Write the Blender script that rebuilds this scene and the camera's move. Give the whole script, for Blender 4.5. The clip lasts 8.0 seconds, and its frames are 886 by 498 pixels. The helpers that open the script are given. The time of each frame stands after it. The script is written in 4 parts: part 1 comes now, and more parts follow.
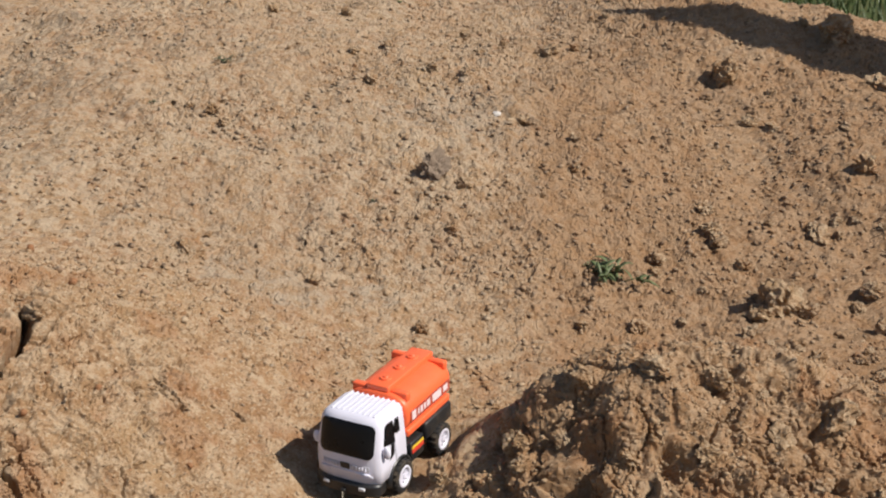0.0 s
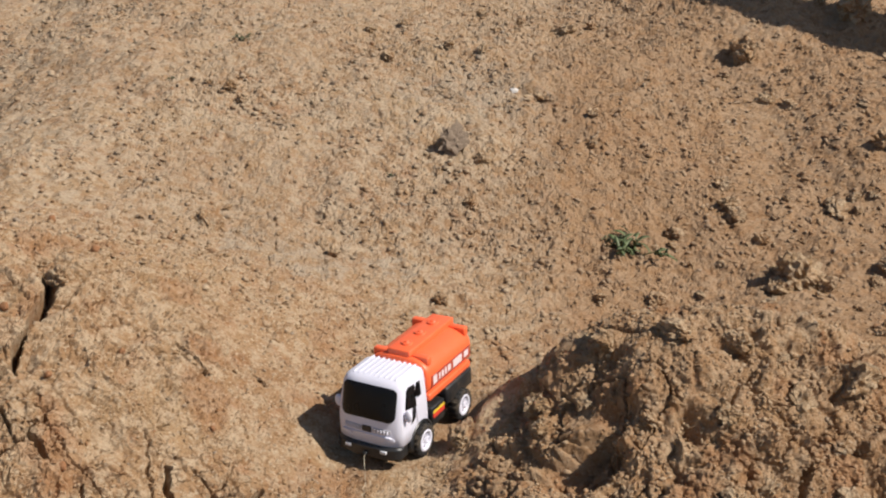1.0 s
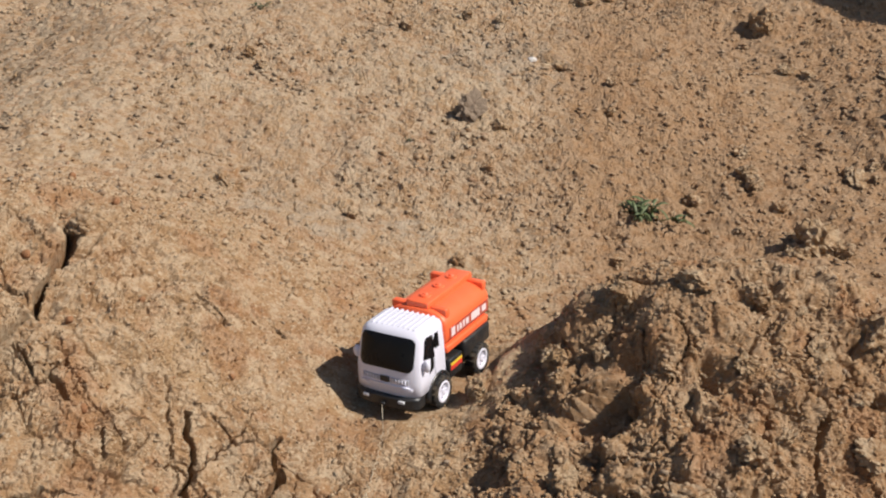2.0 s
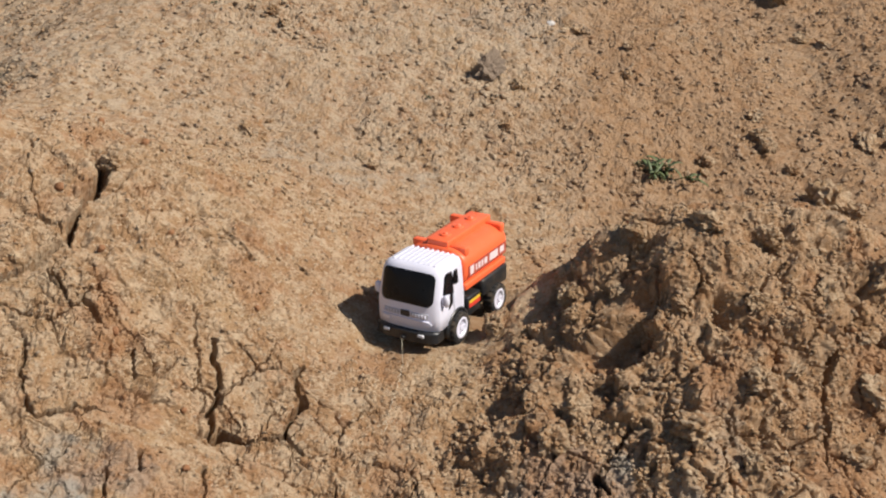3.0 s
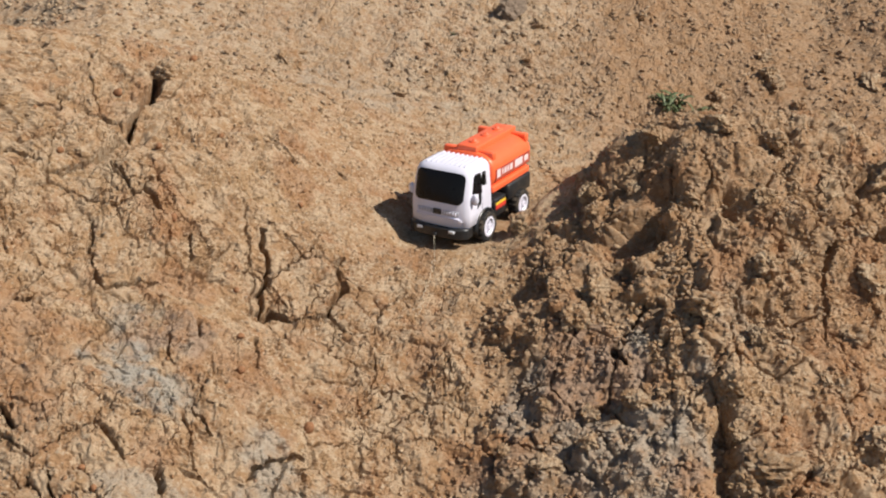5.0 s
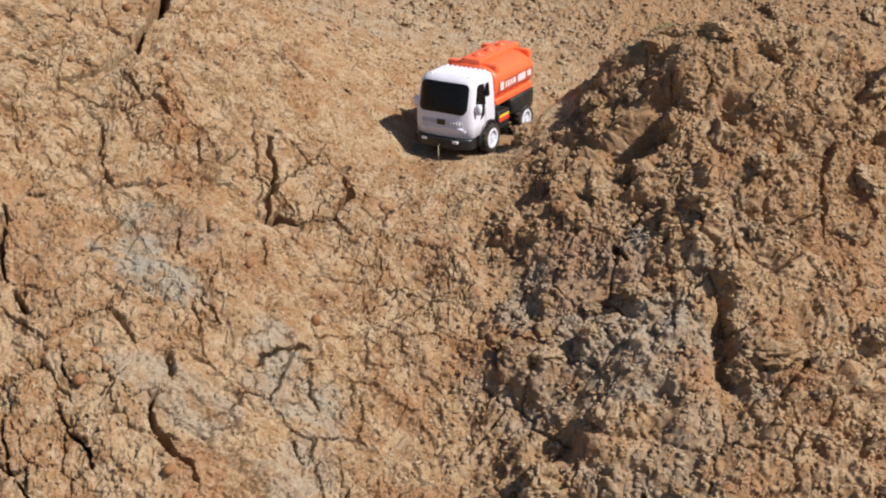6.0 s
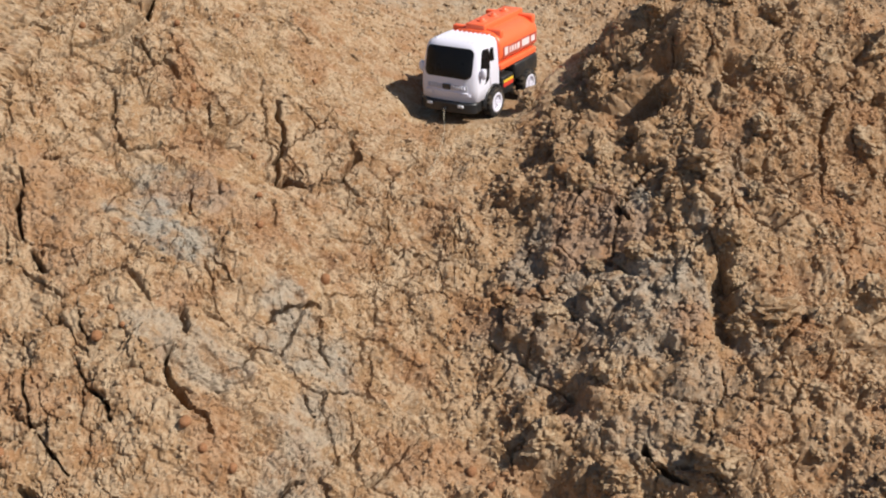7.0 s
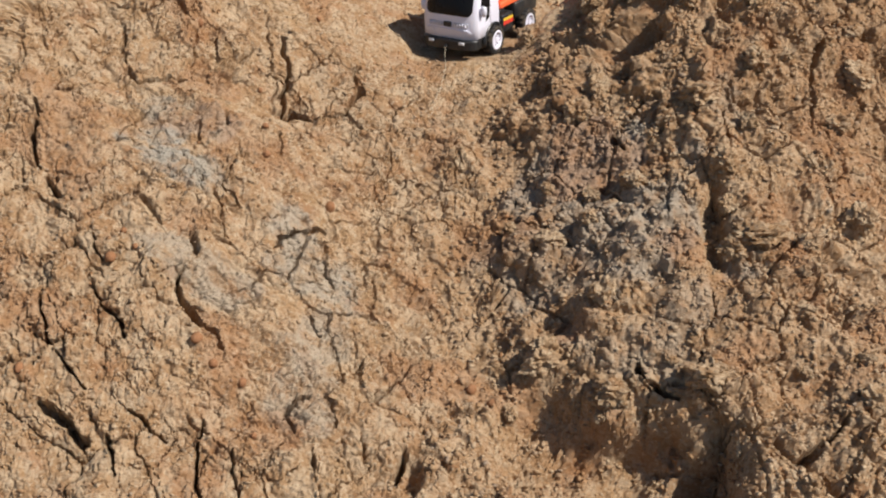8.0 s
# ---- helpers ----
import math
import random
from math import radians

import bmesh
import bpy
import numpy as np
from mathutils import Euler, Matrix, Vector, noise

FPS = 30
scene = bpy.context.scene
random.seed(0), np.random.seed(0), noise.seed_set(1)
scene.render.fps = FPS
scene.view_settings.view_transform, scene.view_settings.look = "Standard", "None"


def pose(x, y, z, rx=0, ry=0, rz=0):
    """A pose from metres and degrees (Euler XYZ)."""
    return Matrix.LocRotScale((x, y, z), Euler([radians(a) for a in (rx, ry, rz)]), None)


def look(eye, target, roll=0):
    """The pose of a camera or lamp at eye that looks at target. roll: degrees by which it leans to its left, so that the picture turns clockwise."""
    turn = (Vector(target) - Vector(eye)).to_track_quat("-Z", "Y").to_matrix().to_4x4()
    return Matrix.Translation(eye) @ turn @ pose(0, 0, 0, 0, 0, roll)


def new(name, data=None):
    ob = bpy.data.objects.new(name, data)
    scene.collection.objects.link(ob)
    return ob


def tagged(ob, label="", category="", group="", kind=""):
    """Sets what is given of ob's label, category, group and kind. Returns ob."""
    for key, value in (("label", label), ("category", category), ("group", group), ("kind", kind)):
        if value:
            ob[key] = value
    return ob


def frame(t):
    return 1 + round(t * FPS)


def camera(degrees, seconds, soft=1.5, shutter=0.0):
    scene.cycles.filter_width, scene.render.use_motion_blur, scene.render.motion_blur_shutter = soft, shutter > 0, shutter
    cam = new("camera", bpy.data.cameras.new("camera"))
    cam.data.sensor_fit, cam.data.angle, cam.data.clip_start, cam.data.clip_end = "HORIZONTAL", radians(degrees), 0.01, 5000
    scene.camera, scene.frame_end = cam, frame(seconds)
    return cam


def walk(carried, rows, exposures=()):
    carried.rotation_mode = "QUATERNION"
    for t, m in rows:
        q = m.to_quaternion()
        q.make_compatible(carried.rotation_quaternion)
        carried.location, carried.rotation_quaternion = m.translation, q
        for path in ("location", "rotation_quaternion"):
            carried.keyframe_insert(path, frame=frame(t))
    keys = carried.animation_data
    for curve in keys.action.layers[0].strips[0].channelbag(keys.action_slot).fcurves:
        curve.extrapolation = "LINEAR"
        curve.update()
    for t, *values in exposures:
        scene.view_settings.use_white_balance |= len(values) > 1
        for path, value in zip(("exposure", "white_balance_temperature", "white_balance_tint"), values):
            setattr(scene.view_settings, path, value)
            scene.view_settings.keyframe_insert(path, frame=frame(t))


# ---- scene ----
cam = camera(39.7, 8.0, soft=2.1)
PATH = [
    (0, (0.037, 0.032, 1.146), (0.004, 1.829, 0.269), -0.7),
    (0.5, (0.032, 0.02, 1.133), (-0.009, 1.815, 0.25), -0.8),
    (1, (0.025, 0.01, 1.114), (-0.028, 1.802, 0.227), -1.0),
    (1.5, (0.021, -0.002, 1.093), (-0.044, 1.786, 0.199), -1.1),
    (1.7, (0.019, -0.006, 1.083), (-0.05, 1.781, 0.187), -1.1),
    (2.8, (0.017, -0.078, 1.035), (-0.075, 1.699, 0.122), -0.1),
    (3, (0.007, -0.093, 1.03), (-0.085, 1.682, 0.113), -0.1),
    (3.5, (-0.008, -0.133, 1.033), (-0.105, 1.637, 0.107), -0.1),
    (4, (-0.008, -0.182, 1.035), (-0.105, 1.588, 0.107), 0.3),
    (4.2, (-0.01, -0.198, 1.029), (-0.106, 1.572, 0.102), 0.4),
    (5.3, (-0.014, -0.3, 0.959), (-0.126, 1.46, 0.016), -0.1),
    (5.5, (-0.011, -0.315, 0.939), (-0.125, 1.444, -0.006), -0.3),
    (6, (-0.002, -0.353, 0.899), (-0.122, 1.397, -0.062), -0.4),
    (6.5, (-0.003, -0.377, 0.888), (-0.126, 1.362, -0.092), -0.5),
    (7, (-0.001, -0.395, 0.899), (-0.128, 1.335, -0.097), -0.8),
    (7.5, (0.004, -0.42, 0.9), (-0.123, 1.305, -0.104), -0.7),
    (8, (0.006, -0.466, 0.885), (-0.124, 1.233, -0.161), -0.9),
]
walk(cam, [(t, look(eye, target, roll)) for t, eye, target, roll in PATH], exposures=((0, 0.10), (3, 0.14), (6, 0.22), (8, 0.24)))

# ---- light ----
SUN_FROM = Vector((0.88, -0.21, 1.0)).normalized()
sun = new("sun", bpy.data.lights.new("sun", "SUN"))
sun.data.energy, sun.data.angle, sun.data.color = 5.0, radians(0.55), (1.0, 0.94, 0.86)
sun.matrix_world = look(SUN_FROM * 20, (0, 0, 0))
world = bpy.data.worlds.new("sky")
scene.world = world
world.use_nodes = True
sky = world.node_tree.nodes.new("ShaderNodeTexSky")
sky.sky_type, sky.sun_disc = "NISHITA", False
sky.sun_elevation, sky.sun_rotation = math.asin(SUN_FROM.z), math.atan2(SUN_FROM.x, SUN_FROM.y)
world.node_tree.links.new(sky.outputs[0], world.node_tree.nodes["Background"].inputs[0])
world.node_tree.nodes["Background"].inputs[1].default_value = 0.075


# ---- materials ----
class Nodes:
    """A small builder of node trees."""

    def __init__(self, name, rough=0.8, metal=0.0, coat=0.0):
        self.mat = bpy.data.materials.new(name)
        self.mat.use_nodes = True
        self.tree = self.mat.node_tree
        self.bsdf = self.tree.nodes["Principled BSDF"]
        self.bsdf.inputs["Roughness"].default_value = rough
        self.bsdf.inputs["Metallic"].default_value = metal
        self.bsdf.inputs["Coat Weight"].default_value = coat
        self.place = self.add("ShaderNodeTexCoord").outputs["Object"]

    def add(self, kind, **values):
        n = self.tree.nodes.new(kind)
        for key, value in values.items():
            n.inputs[key].default_value = value
        return n

    def link(self, a, b):
        self.tree.links.new(a, b)

    def noise(self, scale, detail=4.0, rough=0.6, where=None):
        n = self.add("ShaderNodeTexNoise", Scale=scale, Detail=detail, Roughness=rough)
        self.link(where or self.place, n.inputs["Vector"])
        return n.outputs["Fac"]

    def ramp(self, fac, *stops):
        n = self.add("ShaderNodeValToRGB")
        el = n.color_ramp.elements
        while len(el) < len(stops):
            el.new(0.5)
        for e, (pos, col) in zip(el, stops):
            e.position, e.color = pos, (*col, 1) if not isinstance(col, float) else (col, col, col, 1)
        self.link(fac, n.inputs[0])
        return n.outputs[0]

    def mix(self, fac, a, b, blend="MIX"):
        n = self.tree.nodes.new("ShaderNodeMix")
        n.data_type, n.blend_type = "RGBA", blend
        for sock, v in ((n.inputs[0], fac), (n.inputs[6], a), (n.inputs[7], b)):
            if isinstance(v, (int, float)):
                sock.default_value = v
            elif isinstance(v, tuple):
                sock.default_value = (*v, 1)
            else:
                self.link(v, sock)
        return n.outputs[2]

    def attr(self, name):
        n = self.add("ShaderNodeAttribute")
        n.attribute_name = name
        return n.outputs["Fac"]

    def calc(self, op, a, b=0.0):
        n = self.tree.nodes.new("ShaderNodeMath")
        n.operation = op
        for sock, v in zip(n.inputs, (a, b)):
            if isinstance(v, (int, float)):
                sock.default_value = v
            else:
                self.link(v, sock)
        return n.outputs[0]

    def bump(self, height, strength, distance):
        n = self.add("ShaderNodeBump", Strength=strength, Distance=distance)
        self.link(height, n.inputs["Height"])
        self.link(n.outputs[0], self.bsdf.inputs["Normal"])

    def color(self, c):
        if isinstance(c, tuple):
            self.bsdf.inputs["Base Color"].default_value = (*c, 1)
        else:
            self.link(c, self.bsdf.inputs["Base Color"])
        return self.mat


OCHRE, TAN, PALE = (0.328, 0.214, 0.115), (0.285, 0.166, 0.084), (0.42, 0.312, 0.202)
GREY, RUST, UMBER = (0.300, 0.278, 0.232), (0.270, 0.120, 0.050), (0.208, 0.109, 0.050)



def soil_colour(n, islands):
    """Dry clay: ochre and tan blotches, pale crust, rusty specks; grey and darker brown stretches follow the ground's
    own bands.
    """
    big, mid, fine = n.noise(5.5, 5.0, 0.62), n.noise(38, 5.0, 0.65), n.noise(210, 4.0, 0.7)
    c = n.mix(n.ramp(big, (0.35, 0.0), (0.65, 1.0)), OCHRE, TAN)
    c = n.mix(n.ramp(mid, (0.42, 0.0), (0.60, 0.95)), c, PALE)
    c = n.mix(n.ramp(n.noise(21, 4.0, 0.6), (0.56, 0.0), (0.70, 0.5)), c, RUST)
    c = n.mix(n.ramp(fine, (0.30, 0.75), (0.48, 0.0)), c, UMBER)
    # pale specks paint sunlit glints of the grains into the colour
    c = n.mix(n.ramp(n.noise(170, 3.0, 0.6), (0.54, 0.0), (0.66, 0.8)), c, (0.46, 0.36, 0.245))
    grey = n.calc("MULTIPLY", n.attr("grey"), n.ramp(mid, (0.36, 0.25), (0.56, 1.0)))
    if islands:
        g = n.add("ShaderNodeNewGeometry").outputs["Random Per Island"]
        # each crumb gets its own tone; the pale stops paint in lit highlights
        c = n.mix(0.72, c, n.ramp(g, (0.0, TAN), (0.2, OCHRE), (0.40, PALE), (0.62, (0.47, 0.36, 0.24)), (0.74, OCHRE), (0.86, (0.27, 0.225, 0.175)), (0.93, UMBER), (1.0, RUST)))
    c = n.mix(grey, c, GREY)
    c = n.mix(n.calc("MULTIPLY", n.attr("brownish"), 0.40 if islands else 0.62), c, n.mix(mid, UMBER, TAN))
    c = n.mix(n.calc("MULTIPLY", n.attr("rust"), 0.7), c, RUST)
    if not islands:
        c = n.mix(n.calc("MULTIPLY", n.attr("turf"), n.ramp(mid, (0.3, 0.6), (0.6, 1.0))), c, (0.055, 0.085, 0.025))
    return c


def soil(name, islands=False, relief=1.0):
    n = Nodes(name, 0.95)
    n.place = n.add("ShaderNodeNewGeometry").outputs["Position"]
    n.bsdf.inputs["Specular IOR Level"].default_value = 0.15
    h = n.calc("ADD", n.calc("MULTIPLY", n.noise(150, 6.0, 0.7), 1.0), n.calc("MULTIPLY", n.noise(520, 3.0, 0.6), 0.35))
    n.bump(h, 1.0, 0.0030 * relief)
    return n.color(soil_colour(n, islands))


def plain(name, base, rough, spec=0.5, vary=0.06, bumps=0.0002, coat=0.0, metal=0.0):
    """A moulded or painted surface with faint dust and uneven gloss."""
    n = Nodes(name, rough, metal, coat)
    n.bsdf.inputs["Specular IOR Level"].default_value = spec
    dust = n.ramp(n.noise(60, 5.0, 0.65), (0.45, 0.0), (0.75, 1.0))
    n.link(n.ramp(n.noise(35), (0.3, max(rough - 0.1, 0.0)), (0.7, min(rough + 0.12, 1.0))), n.bsdf.inputs["Roughness"])
    n.bump(n.noise(400, 3.0), 0.4, bumps)
    return n.color(n.mix(n.calc("MULTIPLY", dust, vary), base, (0.45, 0.33, 0.20)))


def leaf_material(name, base, tip):
    n = Nodes(name, 0.55)
    n.bsdf.inputs["Transmission Weight"].default_value = 0.0
    g = n.add("ShaderNodeNewGeometry").outputs["Random Per Island"]
    n.bump(n.noise(300), 0.4, 0.001)
    return n.color(n.mix(n.calc("MULTIPLY", g, 0.8), base, n.mix(n.noise(60), base, tip)))


M_GROUND = soil("dry_clay_ground")
M_GRAVEL = soil("loose_clay_crumbs", islands=True, relief=0.4)
M_CLOD = soil("clay_clod", islands=False, relief=1.3)
M_NODULE = plain("rusty_stone", (0.26, 0.115, 0.052), 0.9, 0.15, 0.5, 0.002)
M_SHARD = plain("grey_brown_shard", (0.21, 0.155, 0.11), 0.8, 0.3, 0.15, 0.002)
M_CHIP = plain("pale_chip", (0.60, 0.56, 0.52), 0.7, 0.3, 0.2)
M_WHITE = plain("white_plastic", (0.70, 0.685, 0.77), 0.38, 0.5, 0.05)
M_ORANGE = plain("orange_plastic", (0.92, 0.145, 0.048), 0.36, 0.5, 0.04)
M_BLACK = plain("black_plastic", (0.016, 0.016, 0.017), 0.45, 0.5, 0.10)
M_GLASS = plain("black_glossy_window", (0.006, 0.006, 0.007), 0.32, 0.22, 0.01, 0.00002)
M_TYRE = plain("black_tyre", (0.018, 0.017, 0.017), 0.8, 0.3, 0.25)
M_SILVER = plain("silver_lamp", (0.62, 0.62, 0.64), 0.3, 0.5, 0.05)
M_GRILLE = plain("grey_print", (0.42, 0.41, 0.44), 0.5, 0.4, 0.05)
M_DECAL = plain("white_print", (0.78, 0.62, 0.62), 0.5, 0.4, 0.05)
M_BAND = plain("red_brown_print", (0.42, 0.075, 0.04), 0.5, 0.4, 0.05)
M_RED = plain("red_sticker", (0.62, 0.05, 0.03), 0.5, 0.4, 0.04)
M_YELLOW = plain("yellow_sticker", (0.72, 0.48, 0.04), 0.5, 0.4, 0.04)
M_STRING = plain("pale_thread", (0.55, 0.48, 0.36), 0.9, 0.2, 0.2)
M_LEAF = leaf_material("weed_leaf", (0.085, 0.115, 0.042), (0.20, 0.21, 0.09))
M_DRYLEAF = leaf_material("weed_leaf_dull", (0.07, 0.085, 0.040), (0.16, 0.14, 0.07))
M_GRASS = leaf_material("grass_blade", (0.05, 0.085, 0.022), (0.13, 0.15, 0.05))


# ---- noise on arrays ----
def scatter(ix, iy, seed):
    h = (ix.astype(np.int64) * 374761393 + iy.astype(np.int64) * 668265263 + seed * 974634777) & 0xFFFFFFFF
    h = ((h ^ (h >> 13)) * 1274126177) & 0xFFFFFFFF
    h = ((h ^ (h >> 16)) * 2246822519) & 0xFFFFFFFF
    return ((h ^ (h >> 15)) & 0xFFFFFF) / float(0x1000000)


def soft_noise(x, y, seed):
    ix, iy = np.floor(x), np.floor(y)
    fx, fy = x - ix, y - iy
    ux, uy = fx * fx * fx * (fx * (fx * 6 - 15) + 10), fy * fy * fy * (fy * (fy * 6 - 15) + 10)
    a, b = scatter(ix, iy, seed), scatter(ix + 1, iy, seed)
    c, d = scatter(ix, iy + 1, seed), scatter(ix + 1, iy + 1, seed)
    return (a + (b - a) * ux) * (1 - uy) + (c + (d - c) * ux) * uy - 0.5


def fbm(x, y, size, seed, octaves=4, gain=0.5):
    out, amp, s = 0.0, 1.0, 1.0 / size
    for k in range(octaves):
        out = out + amp * soft_noise(x * s + 13.7 * k, y * s - 7.1 * k, seed + k)
        amp, s = amp * gain, s * 2.03
    return out


def cells(x, y, size, seed, offsets=False):
    """Distances to the nearest and second nearest seeds, in cell sizes, and a number for the nearest cell."""
    x, y = x / size, y / size
    ix, iy = np.floor(x), np.floor(y)
    f1, f2, who, ox, oy = np.full(x.shape, 9.0), np.full(x.shape, 9.0), np.zeros(x.shape), np.zeros(x.shape), np.zeros(x.shape)
    for dx in (-1, 0, 1):
        for dy in (-1, 0, 1):
            jx, jy = ix + dx, iy + dy
            px, py = jx + scatter(jx, jy, seed), jy + scatter(jx, jy, seed + 1)
            d = np.hypot(px - x, py - y)
            near = d < f1
            f2 = np.where(near, f1, np.minimum(f2, d))
            who = np.where(near, scatter(jx, jy, seed + 2), who)
            f1 = np.where(near, d, f1)
            ox, oy = np.where(near, x - px, ox), np.where(near, y - py, oy)
    return (f1, f2, who, ox, oy) if offsets else (f1, f2, who)


def step(a, b, v):
    k = np.clip((v - a) / (b - a), 0, 1)
    return k * k * (3 - 2 * k)


# ---- the lie of the land ----
SWELL_X = (-0.9, -0.5, -0.1, 0.3, 0.7, 1.1)
SWELL_Y = ((0.45, 0.3), (0.8, 0.3), (1.15, 0.3), (1.55, 0.35), (2.1, 0.45), (2.8, 0.6), (3.6, 0.7))
SWELL = (
    (-0.015, -0.002, 0.047, -0.018, 0.031, 0.053),
    (0.132, 0.162, -0.018, 0.047, -0.005, 0.098),
    (0.247, 0.117, 0.090, 0.025, -0.128, 0.157),
    (0.260, 0.234, 0.055, 0.104, 0.168, 0.096),
    (0.129, 0.056, 0.037, -0.033, -0.018, -0.008),
    (0.097, 0.109, 0.072, 0.105, -0.017, 0.059),
    (0.035, 0.034, 0.033, -0.006, 0.100, 0.036),
)
# small rises and dips: x, y, radius, height
RISES = (
    (-0.335, 0.940, 0.075, 0.036), (-0.400, 0.735, 0.080, 0.034), (-0.350, 1.150, 0.070, -0.036), (-0.070, 0.880, 0.070, -0.034),
    (0.055, 1.120, 0.060, 0.026), (0.370, 0.735, 0.080, -0.024), (-0.510, 1.265, 0.070, 0.022), (0.120, 1.318, 0.050, -0.022), (0.275, 0.690, 0.080, 0.032), (0.110, 0.640, 0.085, -0.020), (0.800, 1.500, 0.220, -0.100),
)
TRUCK = pose(-0.1214, 1.3679, 0.1146, -3.93, -3.28, -27.37) @ Matrix.Scale(1.06, 4)


def heap(x, y):
    """The crumbling heap: steep behind, long in front."""
    sx, sy = np.where(x < 0.316, 0.28, 0.60), np.where(y < 1.428, 0.60, 0.146)
    return np.exp(-np.abs((x - 0.316) / sx) ** 2.2 - np.abs((y - 1.428) / sy) ** 2.2)


def lie(x, y):
    yy, xx = np.clip(y, -0.6, 4.4), np.clip(x, -2.0, 2.0)
    h = -0.2075 - 0.0347 * xx + 0.0971 * yy + 0.2666 * heap(x, y)
    for (gy, sy), row in zip(SWELL_Y, SWELL):
        for gx, amp in zip(SWELL_X, row):
            h = h + amp * np.exp(-(((x - gx) / 0.30) ** 2) - ((y - gy) / sy) ** 2)
    for rx, ry, r, amp in RISES:
        h = h + amp * np.exp(-((x - rx) ** 2 + (y - ry) ** 2) / (r * r))
    # a low rise across the back
    s = (x - 1.143) * 0.64 + (y - 3.12) * 0.76 + 0.012 * np.sin(9 * x) + 0.008 * np.sin(23 * x + 1)
    h = h + (0.030 * step(0.0, 0.14, s) - 0.04 * step(0.16, 0.40, s)) * step(0.25, 0.5, x) * step(30, 8, y)
    # the ledge behind, with lower grassy ground beyond it
    edge = 3.66 + 0.05 * np.sin(7 * x) + 0.5 * step(0.95, 0.3, x)
    h = h - 0.55 * step(0.0, 0.35, y - edge) * step(0.3, 0.8, x) * step(60, 30, y)
    return h + 0.5 * fbm(x, y, 9.0, 3, 3) * step(5, 14, np.hypot(x, y - 1.5))


def band(x, y, cx, cy, rx, ry, wob=0.5, seed=50):
    """A stretch of ground with a ragged border, from 0 to 1."""
    d = np.hypot((x - cx) / rx, (y - cy) / ry) + wob * 2 * fbm(x, y, 0.06, seed, 3)
    return step(1.1, 0.7, d)


def crumbly(x, y):
    """How far the soil is broken up: the heap and the slope in front of it."""
    xe = np.interp(y, (0.4, 0.6, 0.8, 0.87, 0.95, 1.08, 1.2, 1.35, 1.42, 1.5), (-0.14, -0.125, -0.115, -0.14, -0.13, -0.06, -0.07, -0.02, 0.04, 0.2))
    r = step(-0.02, 0.05, x - xe + 0.06 * fbm(x, y, 0.08, 21, 3))
    return r * (1 - 0.70 * step(1.37, 1.52, y))


CRACKS = []


def crack(depth, half, *line):
    """Notes a crack in the crust: its depth, half its width and the way it runs over the plan."""
    CRACKS.append((depth, half, line))


crack(0.024, 0.005, (-0.579, 1.543), (-0.570, 1.504), (-0.560, 1.479), (-0.563, 1.440), (-0.569, 1.397), (-0.569, 1.365), (-0.565, 1.334))
crack(0.012, 0.0018, (-0.579, 1.362), (-0.599, 1.363), (-0.619, 1.363), (-0.638, 1.352))
crack(0.01, 0.0016, (-1.007, 2.101), (-0.765, 1.549), (-0.735, 1.507), (-0.720, 1.470))
crack(0.008, 0.0012, (-0.721, 1.614), (-0.684, 1.541), (-0.668, 1.525))
crack(0.012, 0.0017, (-0.394, 1.477), (-0.380, 1.469), (-0.361, 1.459), (-0.346, 1.440))
crack(0.008, 0.0012, (-0.420, 1.677), (-0.401, 1.677))
crack(0.009, 0.0014, (-0.704, 1.331), (-0.681, 1.352), (-0.664, 1.344), (-0.671, 1.371), (-0.688, 1.404))
crack(0.014, 0.0024, (-0.728, 1.209), (-0.691, 1.237), (-0.660, 1.235))
crack(0.018, 0.0032, (-0.567, 1.346), (-0.583, 1.300), (-0.598, 1.267), (-0.633, 1.235), (-0.652, 1.221))
crack(0.014, 0.0022, (-0.587, 1.271), (-0.568, 1.259), (-0.550, 1.248), (-0.538, 1.232))
crack(0.014, 0.0022, (-0.515, 1.226), (-0.506, 1.218), (-0.496, 1.207))
crack(0.009, 0.0013, (-0.396, 1.450), (-0.379, 1.452), (-0.361, 1.447))
crack(0.009, 0.0014, (-0.298, 1.497), (-0.275, 1.480))
crack(0.011, 0.0017, (-0.567, 1.160), (-0.559, 1.121), (-0.550, 1.092), (-0.539, 1.067), (-0.525, 1.063))
crack(0.013, 0.002, (-0.525, 1.063), (-0.510, 1.076), (-0.492, 1.092), (-0.472, 1.101), (-0.455, 1.109))
crack(0.008, 0.0012, (-0.602, 1.058), (-0.615, 1.026), (-0.621, 0.999), (-0.595, 1.006))
crack(0.017, 0.0028, (-0.365, 1.266), (-0.361, 1.235), (-0.350, 1.213), (-0.351, 1.191), (-0.352, 1.172), (-0.346, 1.149))
crack(0.015, 0.0025, (-0.346, 1.149), (-0.331, 1.162), (-0.301, 1.151), (-0.277, 1.152), (-0.261, 1.161))
crack(0.018, 0.003, (-0.249, 1.295), (-0.257, 1.266), (-0.251, 1.235), (-0.245, 1.215), (-0.255, 1.187), (-0.260, 1.161))
crack(0.012, 0.0018, (-0.261, 1.161), (-0.245, 1.150), (-0.231, 1.140))
crack(0.007, 0.0011, (-0.339, 1.277), (-0.321, 1.265), (-0.305, 1.244), (-0.287, 1.255), (-0.262, 1.267))
crack(0.012, 0.0019, (-0.389, 1.089), (-0.376, 1.096), (-0.366, 1.099))
crack(0.012, 0.002, (-0.349, 1.092), (-0.338, 1.052), (-0.327, 1.024))
